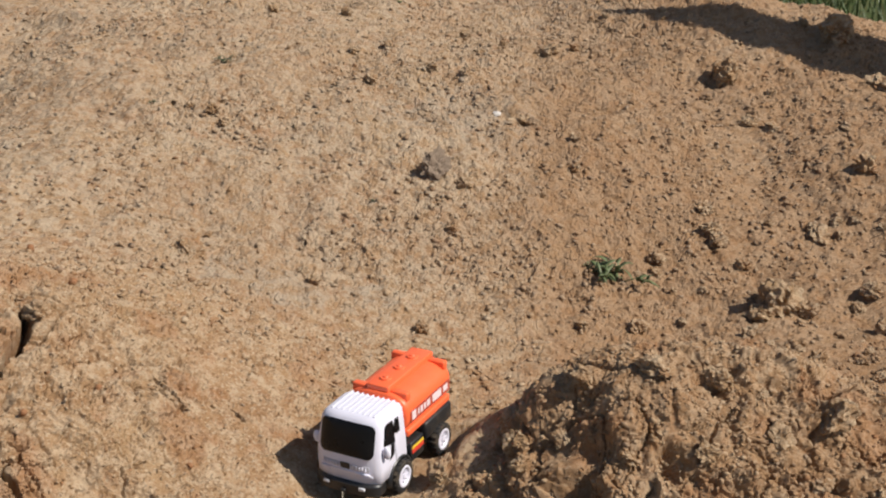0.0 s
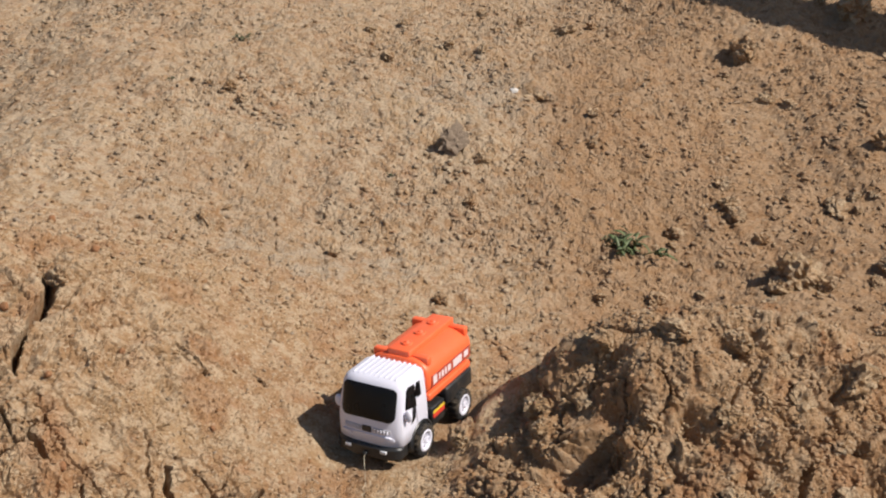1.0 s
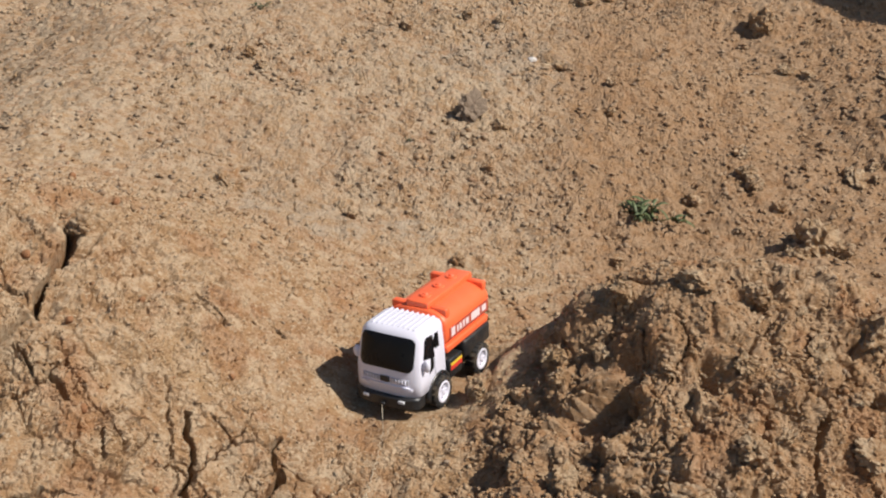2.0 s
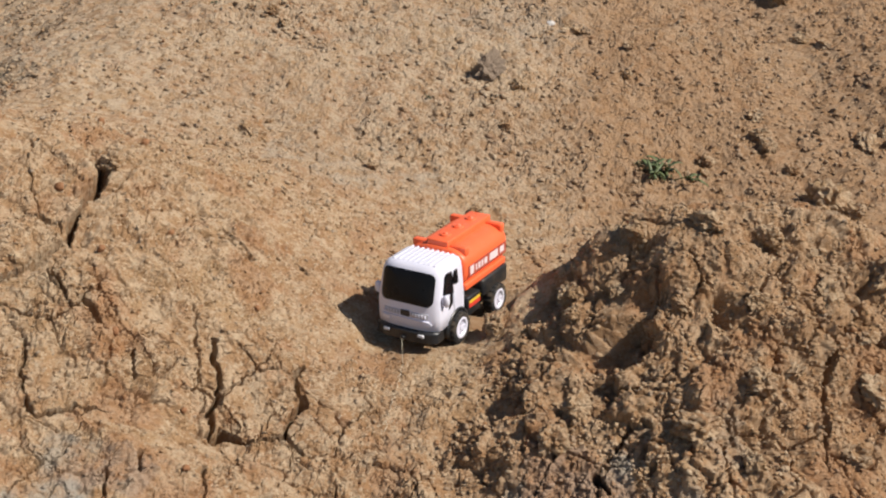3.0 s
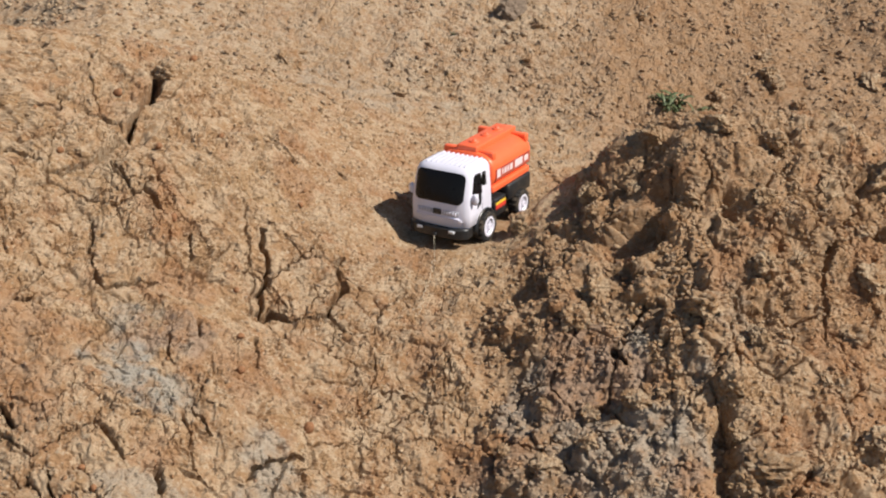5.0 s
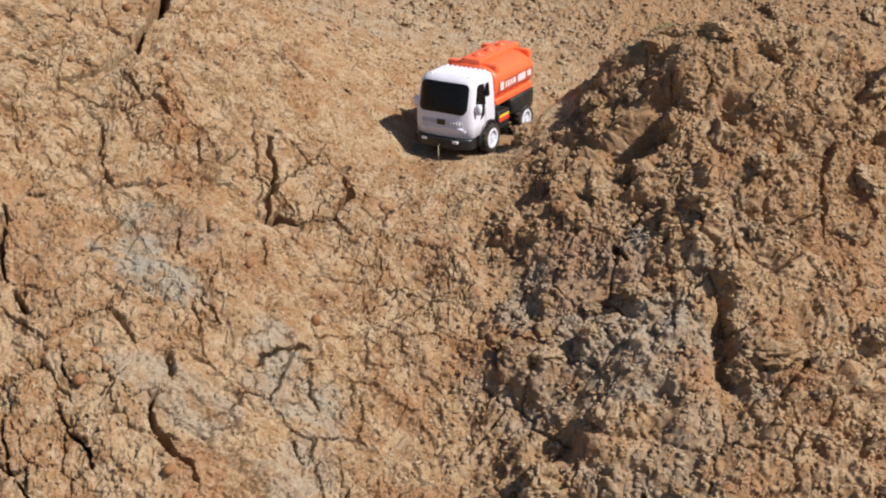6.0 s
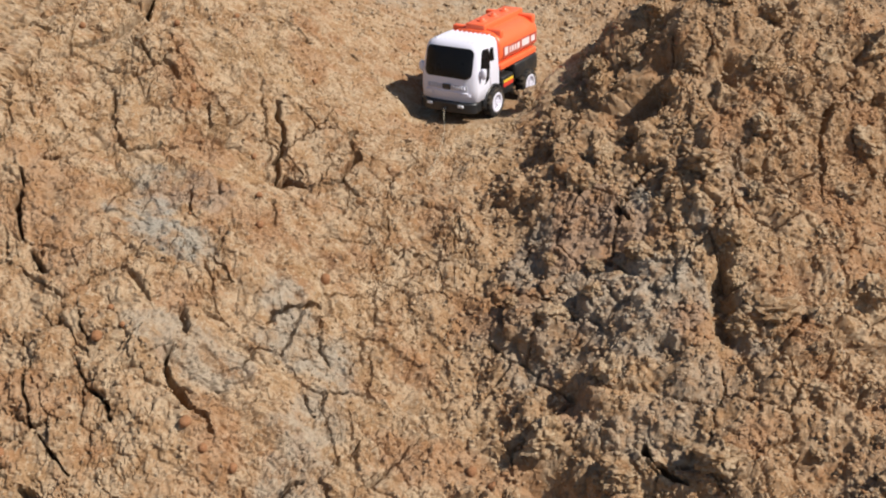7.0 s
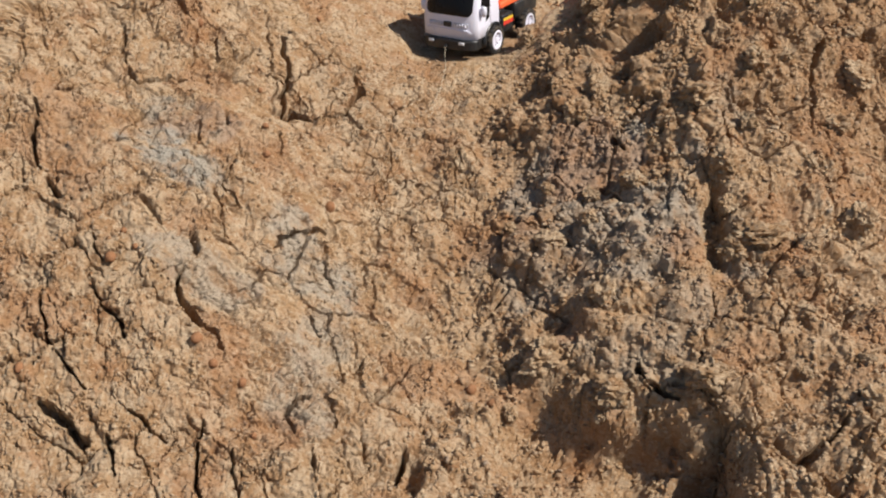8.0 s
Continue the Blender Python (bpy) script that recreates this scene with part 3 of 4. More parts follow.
# ---- the toy tanker truck ----
def tanker():
    truck = new("toy_tanker_truck")
    truck.matrix_world = TRUCK
    tagged(truck, "white and orange plastic toy tanker truck on dirt", "toy truck")

    # cab: stacked outlines, front leaning back towards the roof
    def front(z):
        return 0.002 + 0.012 * max(0.0, (z - 0.062) / 0.05) ** 1.3

    def bow(x, w):
        return 0.009 * (abs(x) / w) ** 4

    def outline(z, w, inset=0.0, back=0.080):
        w, f = w - inset, front(z) + inset
        pts = [(x, f + bow(x, w), z) for x in np.linspace(-w * 0.985, w * 0.985, 15)]
        pts += [(w, f + 0.012, z), (w, f + 0.03, z), (w, back - 0.006 - inset, z), (w - 0.004, back - inset, z)]
        pts += [(-w + 0.004, back - inset, z), (-w, back - 0.006 - inset, z), (-w, f + 0.03, z), (-w, f + 0.012, z)]
        return pts

    levels = ((0.031, 0.0455, 0.002), (0.033, 0.047, 0.0), (0.050, 0.0475, 0.0), (0.062, 0.0472, 0.0), (0.080, 0.0462, 0.0), (0.098, 0.0447, 0.0), (0.107, 0.0437, 0.0), (0.1125, 0.0432, 0.0015), (0.1155, 0.0428, 0.005), (0.1168, 0.0422, 0.011))
    cab = part("cab", loft([outline(*lv) for lv in levels]), M_WHITE, truck, "white plastic cab with ribbed roof")

    def on_front(u, v, d, zc=0.0885):
        z = zc + v
        return (u, front(z) + bow(u, 0.0465) - 0.0006 - d, z)

    part("windscreen", slab(rounded(0.0395, 0.0215, 0.0085), 0.0012, on_front), M_GLASS, cab, "black glossy windscreen")
    for x in np.linspace(-0.031, 0.031, 9):
        part("roof_rib", box(x - 0.0014, x + 0.0014, 0.026, 0.076, 0.1150, 0.1172, 0.0006), M_WHITE, cab)
    for s in (-1, 1):
        grille = part("grille", slab(rounded(0.0125, 0.0034, 0.0012, 3), 0.0007, lambda u, v, d: (lambda p: (p[0], p[1], p[2]))(on_front(u + s * 0.0215, v, d, 0.0535))), M_GRILLE, cab, "grey mesh grille panel")
        for k in range(5):
            gx = s * 0.0215 + (k - 2) * 0.0045
            part("bar", box(gx - 0.0004, gx + 0.0004, front(0.0535) - 0.0021, front(0.0535) + 0.001, 0.0508, 0.0562, 0.0002, 1), M_WHITE, grille)
        part("indicator", slab(rounded(0.0075, 0.0020, 0.0008, 2), 0.0010, lambda u, v, d: on_front(u + s * 0.031, v, d, 0.0425)), M_WHITE, cab, "moulded white indicator")
    part("emblem", slab(rounded(0.0068, 0.0040, 0.0010, 2), 0.0010, lambda u, v, d: on_front(u, v, d, 0.0538)), M_BLACK, cab, "small dark emblem plate")
    part("front_ridge", box(-0.036, 0.036, 0.0005, 0.004, 0.0458, 0.0472, 0.0005, 1), M_WHITE, cab)
    for s in (-1, 1):
        side = lambda u, v, d: (s * (0.0476 - 0.09 * max(0.0, v + 0.022) + d - 0.0004), 0.043 + u, 0.0905 + v)
        part("side_window", slab([(-0.022, -0.010), (0.004, -0.016), (0.004, 0.014), (-0.010, 0.0155), (-0.015, 0.012)], 0.0012, side), M_GLASS, cab, "black side window")
        part("rear_side_window", slab([(0.010, -0.006), (0.018, -0.006), (0.018, 0.013), (0.010, 0.013)], 0.0012, side), M_GLASS, cab, "black slit window")
        part("door_line", slab([(0.006, -0.052), (0.0072, -0.052), (0.0072, 0.010), (0.006, 0.010)], 0.0006, side), M_GRILLE, cab)
        part("door_print", slab([(-0.010, -0.036), (0.001, -0.031), (0.001, -0.0295), (-0.010, -0.0345)], 0.0006, side), M_BLACK, cab, "dark print on the door")
        arm = bmesh.new()
        bmesh.ops.create_icosphere(arm, subdivisions=3, radius=1.0, matrix=Matrix.Translation((s * 0.0520, 0.019, 0.074)) @ Matrix.Diagonal((0.0055, 0.0040, 0.0085, 1)))
        mirror = part("wing_mirror", arm, M_WHITE, cab, "white wing mirror")
        part("stalk", box(min(s * 0.044, s * 0.051), max(s * 0.044, s * 0.051), 0.0175, 0.0215, 0.0715, 0.0750, 0.0008), M_WHITE, mirror)

    # chassis and bumper
    chassis = part("chassis", box(-0.033, 0.033, 0.012, 0.198, 0.016, 0.036, 0.002), M_BLACK, truck, "black plastic chassis")
    bumper = part("bumper", loft([[(x, y + 0.0, z) for x, y in [(u, -0.004 + bow(u, 0.046)) for u in np.linspace(-0.0465, 0.0465, 13)] + [(0.0465, 0.022), (-0.0465, 0.022)]] for z in (0.017, 0.019, 0.029, 0.0315)]), M_BLACK, truck, "black front bumper")
    for s in (-1, 1):
        part("fog_lamp", box(s * 0.026 - 0.0045, s * 0.026 + 0.0045, -0.0052, 0.002, 0.0255, 0.0295, 0.0008), M_SILVER, bumper, "small silver lamp")
        part("rear_guard", box(min(s * 0.026, s * 0.0475), max(s * 0.026, s * 0.0475), 0.126, 0.198, 0.036, 0.061, 0.003), M_BLACK, chassis)
        step_ = part("side_step", box(min(s * 0.030, s * 0.046), max(s * 0.030, s * 0.046), 0.088, 0.122, 0.022, 0.050, 0.002), M_BLACK, chassis)
        part("sticker", box(min(s * 0.0462, s * 0.0466), max(s * 0.0462, s * 0.0466), 0.090, 0.120, 0.034, 0.040), M_RED, step_, "red sticker strip", False)
        part("sticker_edge", box(min(s * 0.0462, s * 0.0467), max(s * 0.0462, s * 0.0467), 0.090, 0.120, 0.0405, 0.0445), M_YELLOW, step_, "yellow sticker strip", False)

    # wheels
    def ring(r0, r1, x0, x1, n=28, bevel=0.0015):
        prof = [(r0, x0), (r1 - bevel, x0), (r1, x0 + bevel), (r1, x1 - bevel), (r1 - bevel, x1), (r0, x1)]
        rings = [[(px, r * math.cos(2 * math.pi * k / n), r * math.sin(2 * math.pi * k / n)) for r, px in prof] for k in range(n)]
        return loft(rings + [rings[0]], caps=False)

    for s in (-1, 1):
        for y in (0.056, 0.161):
            hub = Matrix.Translation((s * 0.0470, y, 0.0215))
            wheel = new("wheel")
            wheel.parent, wheel.matrix_basis = truck, hub
            tyre = part("tyre", ring(0.0145, 0.0215, -0.0085, 0.0075), M_TYRE, wheel, "black tyre with blocks")
            rim = part("rim", ring(0.0105, 0.0150, -0.0072, 0.0080, bevel=0.0006), M_WHITE, wheel, "white plastic rim")
            disc = bmesh.new()
            bmesh.ops.create_cone(disc, segments=20, cap_ends=True, radius1=0.0042, radius2=0.0034, depth=0.012, matrix=Matrix.Translation((s * 0.0015, 0, 0)) @ pose(0, 0, 0, 0, s * 90, 0))
            bmesh.ops.create_cone(disc, segments=24, cap_ends=True, radius1=0.0120, radius2=0.0120, depth=0.006, matrix=pose(0, 0, 0, 0, 90, 0))
            part("hub_cap", disc, M_WHITE, wheel, smooth=False)
            for k in range(8):
                spoke = box(min(0, s * 0.0062), max(0, s * 0.0062), -0.0012, 0.0012, 0.003, 0.0135, 0.0003, 1)
                bmesh.ops.transform(spoke, matrix=pose(0, 0, 0, 45 * k, 0, 0), verts=spoke.verts)
                part("spoke", spoke, M_WHITE, wheel)
            for k in range(18):
                tread = box(-0.0072, 0.0072, -0.0016, 0.0016, 0.0208, 0.0222, 0.0003, 1)
                bmesh.ops.transform(tread, matrix=pose(0, 0, 0, 20 * k, 0, 0), verts=tread.verts)
                part("tread_block", tread, M_TYRE, wheel)

    # black arches over the front wheels
    for s in (-1, 1):
        rings = []
        for k in range(15):
            a = radians(-12 + 204 * k / 14)
            c, sn = math.cos(a), math.sin(a)
            x0, x1 = sorted((s * 0.038, s * 0.0495))
            rings.append([(x, 0.056 + r * c, 0.0215 + r * sn) for x, r in ((x0, 0.0235), (x1, 0.0235), (x1, 0.0275), (x0, 0.0275))])
        part("wheel_arch", loft(rings), M_BLACK, cab, "black wheel arch")

    # tank: a rounded barrel, flat on top, a little narrower at both ends
    def barrel(y, k):
        pts = []
        for a in range(32):
            c, sn = math.cos(2 * math.pi * a / 32), math.sin(2 * math.pi * a / 32)
            x = 0.0455 * math.copysign(abs(c) ** 0.70, c)
            z = 0.0905 + 0.0285 * math.copysign(abs(sn) ** 0.70, sn)
            pts.append((x * k, y, 0.0905 + (z - 0.0905) * k))
        return pts

    tank = part("tank", loft([barrel(y, k) for y, k in ((0.0825, 0.93), (0.084, 0.975), (0.087, 1.0), (0.110, 1.0), (0.150, 1.0), (0.196, 1.0), (0.200, 0.975), (0.2025, 0.93))]), M_ORANGE, truck, "bright orange plastic tank body")
    walk_ = part("walkway", box(-0.0165, 0.0165, 0.086, 0.206, 0.116, 0.1262, 0.0015), M_ORANGE, tank, "raised orange walkway along the top")
    for y in (0.108, 0.143, 0.178):
        dome = bmesh.new()
        bmesh.ops.create_cone(dome, segments=24, cap_ends=True, radius1=0.0085, radius2=0.0072, depth=0.0028, matrix=Matrix.Translation((0, y, 0.1272)))
        bmesh.ops.create_cone(dome, segments=24, cap_ends=True, radius1=0.0045, radius2=0.0030, depth=0.0022, matrix=Matrix.Translation((0, y, 0.1292)))
        part("hatch", dome, M_ORANGE, walk_, smooth=False)
    for s in (-1, 1):
        for y in (0.090, 0.190):
            part("crossbar", box(min(s * 0.015, s * 0.0415), max(s * 0.015, s * 0.0415), y, y + 0.0105, 0.108, 0.1205, 0.002), M_ORANGE, tank)
        part("skirt", box(min(s * 0.020, s * 0.0440), max(s * 0.020, s * 0.0440), 0.086, 0.200, 0.060, 0.070, 0.002), M_ORANGE, tank)
        px = s * 0.0458
        part("sticker_band", box(px - 0.0003, px + 0.0003, 0.090, 0.196, 0.0785, 0.0955), M_BAND, tank, "dark red printed band", False)
        for y0, y1, z0, z1 in ((0.094, 0.104, 0.082, 0.094), (0.109, 0.113, 0.083, 0.092), (0.116, 0.122, 0.083, 0.092), (0.125, 0.130, 0.083, 0.092), (0.133, 0.141, 0.083, 0.092), (0.148, 0.172, 0.082, 0.093), (0.178, 0.190, 0.083, 0.092)):
            part("print_bar", box(px - 0.0006, px + 0.0006, y0, y1, z0, z1), M_DECAL, tank, "pale printed bar", False)
    part("tow_eye", box(-0.003, 0.003, -0.009, -0.003, 0.020, 0.024, 0.001), M_BLACK, bumper)
    return truck


tanker()


def tube(points, radius, sides=6):
    rings = []
    pts = [Vector(p) for p in points]
    for k, p in enumerate(pts):
        d = (pts[min(k + 1, len(pts) - 1)] - pts[max(k - 1, 0)]).normalized()
        a = d.orthogonal().normalized()
        b = d.cross(a)
        r = radius(k / (len(pts) - 1)) if callable(radius) else radius
        rings.append([p + r * (math.cos(2 * math.pi * j / sides) * a + math.sin(2 * math.pi * j / sides) * b) for j in range(sides)])
    return loft(rings)


def pull_string():
    a = TRUCK @ Vector((0, -0.008, 0.022))
    pts = [a, a + Vector((0.001, -0.012, -0.006)), a + Vector((0.002, -0.022, -0.016))]
    xs = np.linspace(a.x + 0.003, a.x - 0.01, 24)
    ys = np.linspace(a.y - 0.03, a.y - 0.16, 24)
    hs = surface(xs, ys)[:, 2]
    hs = np.maximum(hs, np.convolve(np.pad(hs, 2, "edge"), np.ones(5) / 5, "valid")) + 0.0012
    pts += [Vector((x + 0.003 * math.sin(9 * k), y, z)) for k, (x, y, z) in enumerate(zip(xs, ys, hs))]
    return tagged(part("pull_string", tube(pts, 0.0004), M_STRING), "thin pale pull string tied to the truck", "string")


pull_string()


# ---- weeds ----
def blade(length, width, bend, droop):
    """A pointed leaf with a folded midrib, growing along +y."""
    bm = bmesh.new()
    rows = []
    for k in range(6):
        t = k / 5
        w = width * (0.25 + 1.6 * t) * (1 - t) ** 0.8 + 0.0003
        y, z = length * t, bend * length * math.sin(t * 1.9) - droop * length * t * t
        rows.append([bm.verts.new((-w, y, z + 0.35 * w)), bm.verts.new((0, y, z)), bm.verts.new((w, y, z + 0.35 * w)), bm.verts.new((0, y, z - 0.0005))])
    for a, b in zip(rows, rows[1:]):
        for i, j in ((0, 1), (1, 2), (2, 3), (3, 0)):
            bm.faces.new((a[i], a[j], b[j], b[i]))
    bm.faces.new(rows[0][::-1]), bm.faces.new(rows[-1])
    return bm


def weed(x, y, size, leaves, seed, material, label, lean=0.0):
    rng = random.Random(seed)
    plant = new("weed")
    plant.matrix_world = Matrix.Translation(spot(x, y))
    tagged(plant, label, "weed", "weeds on the bare ground")
    for k in range(max(3, leaves // 6)):
        a = rng.uniform(0, 360)
        l = size * rng.uniform(0.5, 1.0)
        tip = Vector((math.cos(radians(a)) * l + lean * size, math.sin(radians(a)) * l * 0.6, size * rng.uniform(0.05, 0.28)))
        part("stem", tube([Vector((0, 0, -0.004)), tip * 0.5 + Vector((0, 0, size * 0.15)), tip], lambda t: 0.0016 * (1 - 0.6 * t)), material, plant)
        for j in range(leaves // max(3, leaves // 6)):
            t = rng.uniform(0.2, 1.0)
            bm = blade(size * rng.uniform(0.22, 0.5), size * rng.uniform(0.05, 0.09), rng.uniform(0.1, 0.5), rng.uniform(0.1, 0.5))
            leaf = part("leaf", bm, material, plant)
            leaf.matrix_basis = Matrix.Translation(tip * t + Vector((0, 0, size * 0.3 * t * (1 - t)))) @ pose(0, 0, 0, rng.uniform(-5, 40), rng.uniform(-25, 25), rng.uniform(0, 360))
    return plant


weed(0.345, 2.215, 0.095, 44, 5, M_LEAF, "small green weed sprawling on bare soil", 0.25)
weed(0.295, 2.235, 0.030, 10, 6, M_LEAF, "small yellowish green sprig beside a weed")
weed(-0.551, 2.939, 0.045, 20, 7, M_DRYLEAF, "tiny dark green seedling on gravelly soil")
weed(-0.662, 2.655, 0.028, 10, 8, M_DRYLEAF, "tiny dull seedling on gravelly soil")
weed(-0.141, 3.564, 0.026, 9, 9, M_LEAF, "tiny green seedling on gravelly soil")
weed(-0.142, 2.335, 0.018, 8, 10, M_DRYLEAF, "tiny dull seedling on gravelly soil")


# ---- clods and stones ----
CLOD_MESHES = []
for k in range(7):
    ob = part("clod_shape", lump(k + 1, 4, 0.46, 0.8), M_CLOD, smooth=False)
    CLOD_MESHES.append(ob.data)
    bpy.data.objects.remove(ob)
NODULE_MESHES = []
for k in range(3):
    ob = part("nodule_shape", lump(k + 31, 2, 0.14, 0.85), M_NODULE)
    NODULE_MESHES.append(ob.data)
    bpy.data.objects.remove(ob)


def clod(x, y, size, seed, label, sink=0.28, tall=1.0, group="clods of earth"):
    rng = random.Random(seed)
    ob = new("dirt_clod", CLOD_MESHES[seed % 7])
    at = spot(x, y)
    s = Vector((size * rng.uniform(0.85, 1.15), size * rng.uniform(0.8, 1.1), size * rng.uniform(0.8, 1.05) * tall))
    ob.matrix_world = Matrix.Translation(at + Vector((0, 0, s.z * (0.4 - sink)))) @ Euler((rng.uniform(-0.4, 0.4), rng.uniform(-0.4, 0.4), rng.uniform(0, 6.28))).to_matrix().to_4x4() @ Matrix.Diagonal((*s, 1))
    return tagged(ob, label, "dirt clod", group)


for k, (x, y, size, tall, label) in enumerate((
    (-0.470, 2.045, 0.060, 0.8, "crumbly ochre clod on dry soil"),
    (-0.262, 2.075, 0.028, 0.9, "small grey-brown clod on the dusty path"),
    (-0.240, 2.060, 0.020, 0.9, "small grey-brown clod on the dusty path"),
    (0.172, 2.745, 0.060, 0.9, "brown clod at the edge of a small hole"),
    (0.718, 3.085, 0.075, 1.2, "dark upright clod on gravelly soil"),
    (0.655, 2.150, 0.090, 1.6, "large dark crumbling clod on brownish soil"),
    (0.620, 2.120, 0.055, 1.0, "ochre clod leaning on a larger one"),
    (0.690, 2.170, 0.050, 1.0, "dark clod beside a larger one"),
    (1.060, 3.320, 0.120, 0.95, "large dark clod standing on a low bank"),
    (1.110, 3.050, 0.080, 0.9, "pale ochre clod on the slope"),
    (0.953, 2.635, 0.055, 1.1, "dark clod on gravelly soil"),
    (-0.605, 1.605, 0.050, 0.9, "grey-brown clod in the mouth of a crack"),
    (-0.560, 1.515, 0.040, 0.9, "reddish clod beside a crack"),
    (0.521, 1.379, 0.055, 1.0, "grey clod on the heap's shoulder"),
    (0.258, 3.165, 0.060, 0.9, "brown clod on gravelly soil"),
    (0.735, 2.872, 0.045, 1.0, "dark clod on gravelly soil"),
    (0.785, 2.846, 0.035, 1.0, "grey clod on gravelly soil"),
) + (
    (0.318, 0.930, 0.075, 0.7, "large smooth ochre clod on the heap"),
    (0.462, 1.010, 0.045, 1.1, "brown clod on the heap's slope"),
    (0.490, 1.235, 0.050, 0.7, "long pale clod near a cleft in the heap"),
    (0.285, 1.385, 0.050, 0.8, "ochre clod on top of the heap"),
    (0.200, 1.400, 0.035, 0.8, "dark crumbling clod on the heap's crest"),
    (0.370, 1.395, 0.042, 0.8, "ochre clod on top of the heap"),
    (0.245, 1.120, 0.060, 0.7, "pale grey clod in the heap's face"),
    (0.440, 1.330, 0.045, 0.9, "ochre clod with a shaded hollow beside it"),
    (0.075, 1.130, 0.045, 1.0, "small ochre clod at the foot of the heap"),
    (0.045, 0.960, 0.050, 0.7, "pale yellowish clod at the foot of the heap"),
    (0.030, 0.800, 0.055, 0.9, "ochre clod on the broken slope"),
    (0.235, 0.745, 0.060, 0.9, "grey clod on the broken slope"),
    (0.150, 1.015, 0.040, 0.8, "pale grey clod among crumbs"),
    (0.560, 2.400, 0.045, 1.0, "brown clod on brownish soil"),
    (0.800, 2.420, 0.060, 0.9, "brown clod on brownish soil"),
)):
    clod(x, y, size, 40 + k, label, tall=tall)

rng = random.Random(11)
for k in range(150):
    if k >= 110:
        x, y, size = rng.uniform(0.28, 0.95), rng.uniform(1.75, 2.5), rng.uniform(0.018, 0.048)
        text = "dark crumbling clod on brownish soil"
    elif k < 60:
        x, y, size = rng.uniform(-0.02, 0.62), rng.uniform(0.5, 1.42), rng.uniform(0.016, 0.042)
        text = "crumbling brown clod on the broken heap"
    else:
        x, y, size = rng.uniform(-0.9, 1.0), rng.uniform(1.9, 3.6), rng.uniform(0.014, 0.036)
        text = "small dry clod on the gravelly field"
    near = TRUCK.inverted() @ spot(x, y)
    if abs(near.x) > 0.08 or not -0.03 < near.y < 0.24:
        clod(x, y, size, 100 + k, text, 0.2)

for k, (x, y, size) in enumerate((
    (-0.489, 0.759, 0.017), (-0.342, 0.990, 0.013), (-0.256, 0.962, 0.017), (-0.377, 0.689, 0.016), (-0.356, 0.674, 0.014), (-0.463, 0.775, 0.010), (-0.359, 1.044, 0.011),
    (-0.485, 0.802, 0.010), (-0.472, 1.205, 0.014), (-0.606, 1.439, 0.015), (-0.547, 1.651, 0.017), (-0.700, 1.9, 0.018), (-0.324, 1.355, 0.010), (-0.385, 1.158, 0.010),
    (-0.572, 0.637, 0.015), (-0.322, 0.670, 0.014), (-0.520, 1.330, 0.012), (-0.450, 1.420, 0.011), (-0.640, 1.270, 0.012), (-0.300, 0.620, 0.009), (-0.055, 0.770, 0.016), (-0.030, 0.755, 0.013),
)):
    ob = new("red_stone", NODULE_MESHES[k % 3])
    ob.matrix_world = Matrix.Translation(spot(x, y) + Vector((0, 0, size * 0.26))) @ Euler((k, 2 * k, 3 * k)).to_matrix().to_4x4() @ Matrix.Scale(size * 0.95, 4)
    tagged(ob, "small rounded rust-brown stone on cracked clay", "stone", "rusty stones on the clay")


def shard():
    """A broken flake standing on edge."""
    ob = part("shard", lump(91, 4, 0.55, 1.0), M_SHARD, smooth=False)
    ob.matrix_world = Matrix.Translation(spot(-0.023, 2.465) + Vector((0, 0, 0.018))) @ pose(0, 0, 0, -28, 14, 12) @ Matrix.Diagonal((0.062, 0.024, 0.066, 1))
    return tagged(ob, "grey-brown broken flake standing in gravelly soil", "shard")


shard()
ob = part("pale_chip", lump(77, 1, 0.3, 0.5), M_CHIP, smooth=False)
ob.matrix_world = Matrix.Translation(spot(0.118, 2.752) + Vector((0, 0, 0.004))) @ Matrix.Scale(0.026, 4)
tagged(ob, "small pale chip beside a hole in the soil", "stone chip")


def chip(gen):
    """An angular chip: the hull of a few points."""
    bm = bmesh.new()
    for v in gen.normal(size=(9, 3)):
        bm.verts.new(Vector(v).normalized() * 0.5 * gen.uniform(0.75, 1.1))
    hull = bmesh.ops.convex_hull(bm, input=bm.verts)
    bmesh.ops.delete(bm, geom=[v for v in hull["geom_interior"] if isinstance(v, bmesh.types.BMVert)], context="VERTS")
    bmesh.ops.triangulate(bm, faces=bm.faces)
    bmesh.ops.recalc_face_normals(bm, faces=bm.faces)
    bm.verts.index_update()
    out = np.array([v.co[:] for v in bm.verts]), np.array([[v.index for v in f.verts] for f in bm.faces])
    bm.free()
    return out


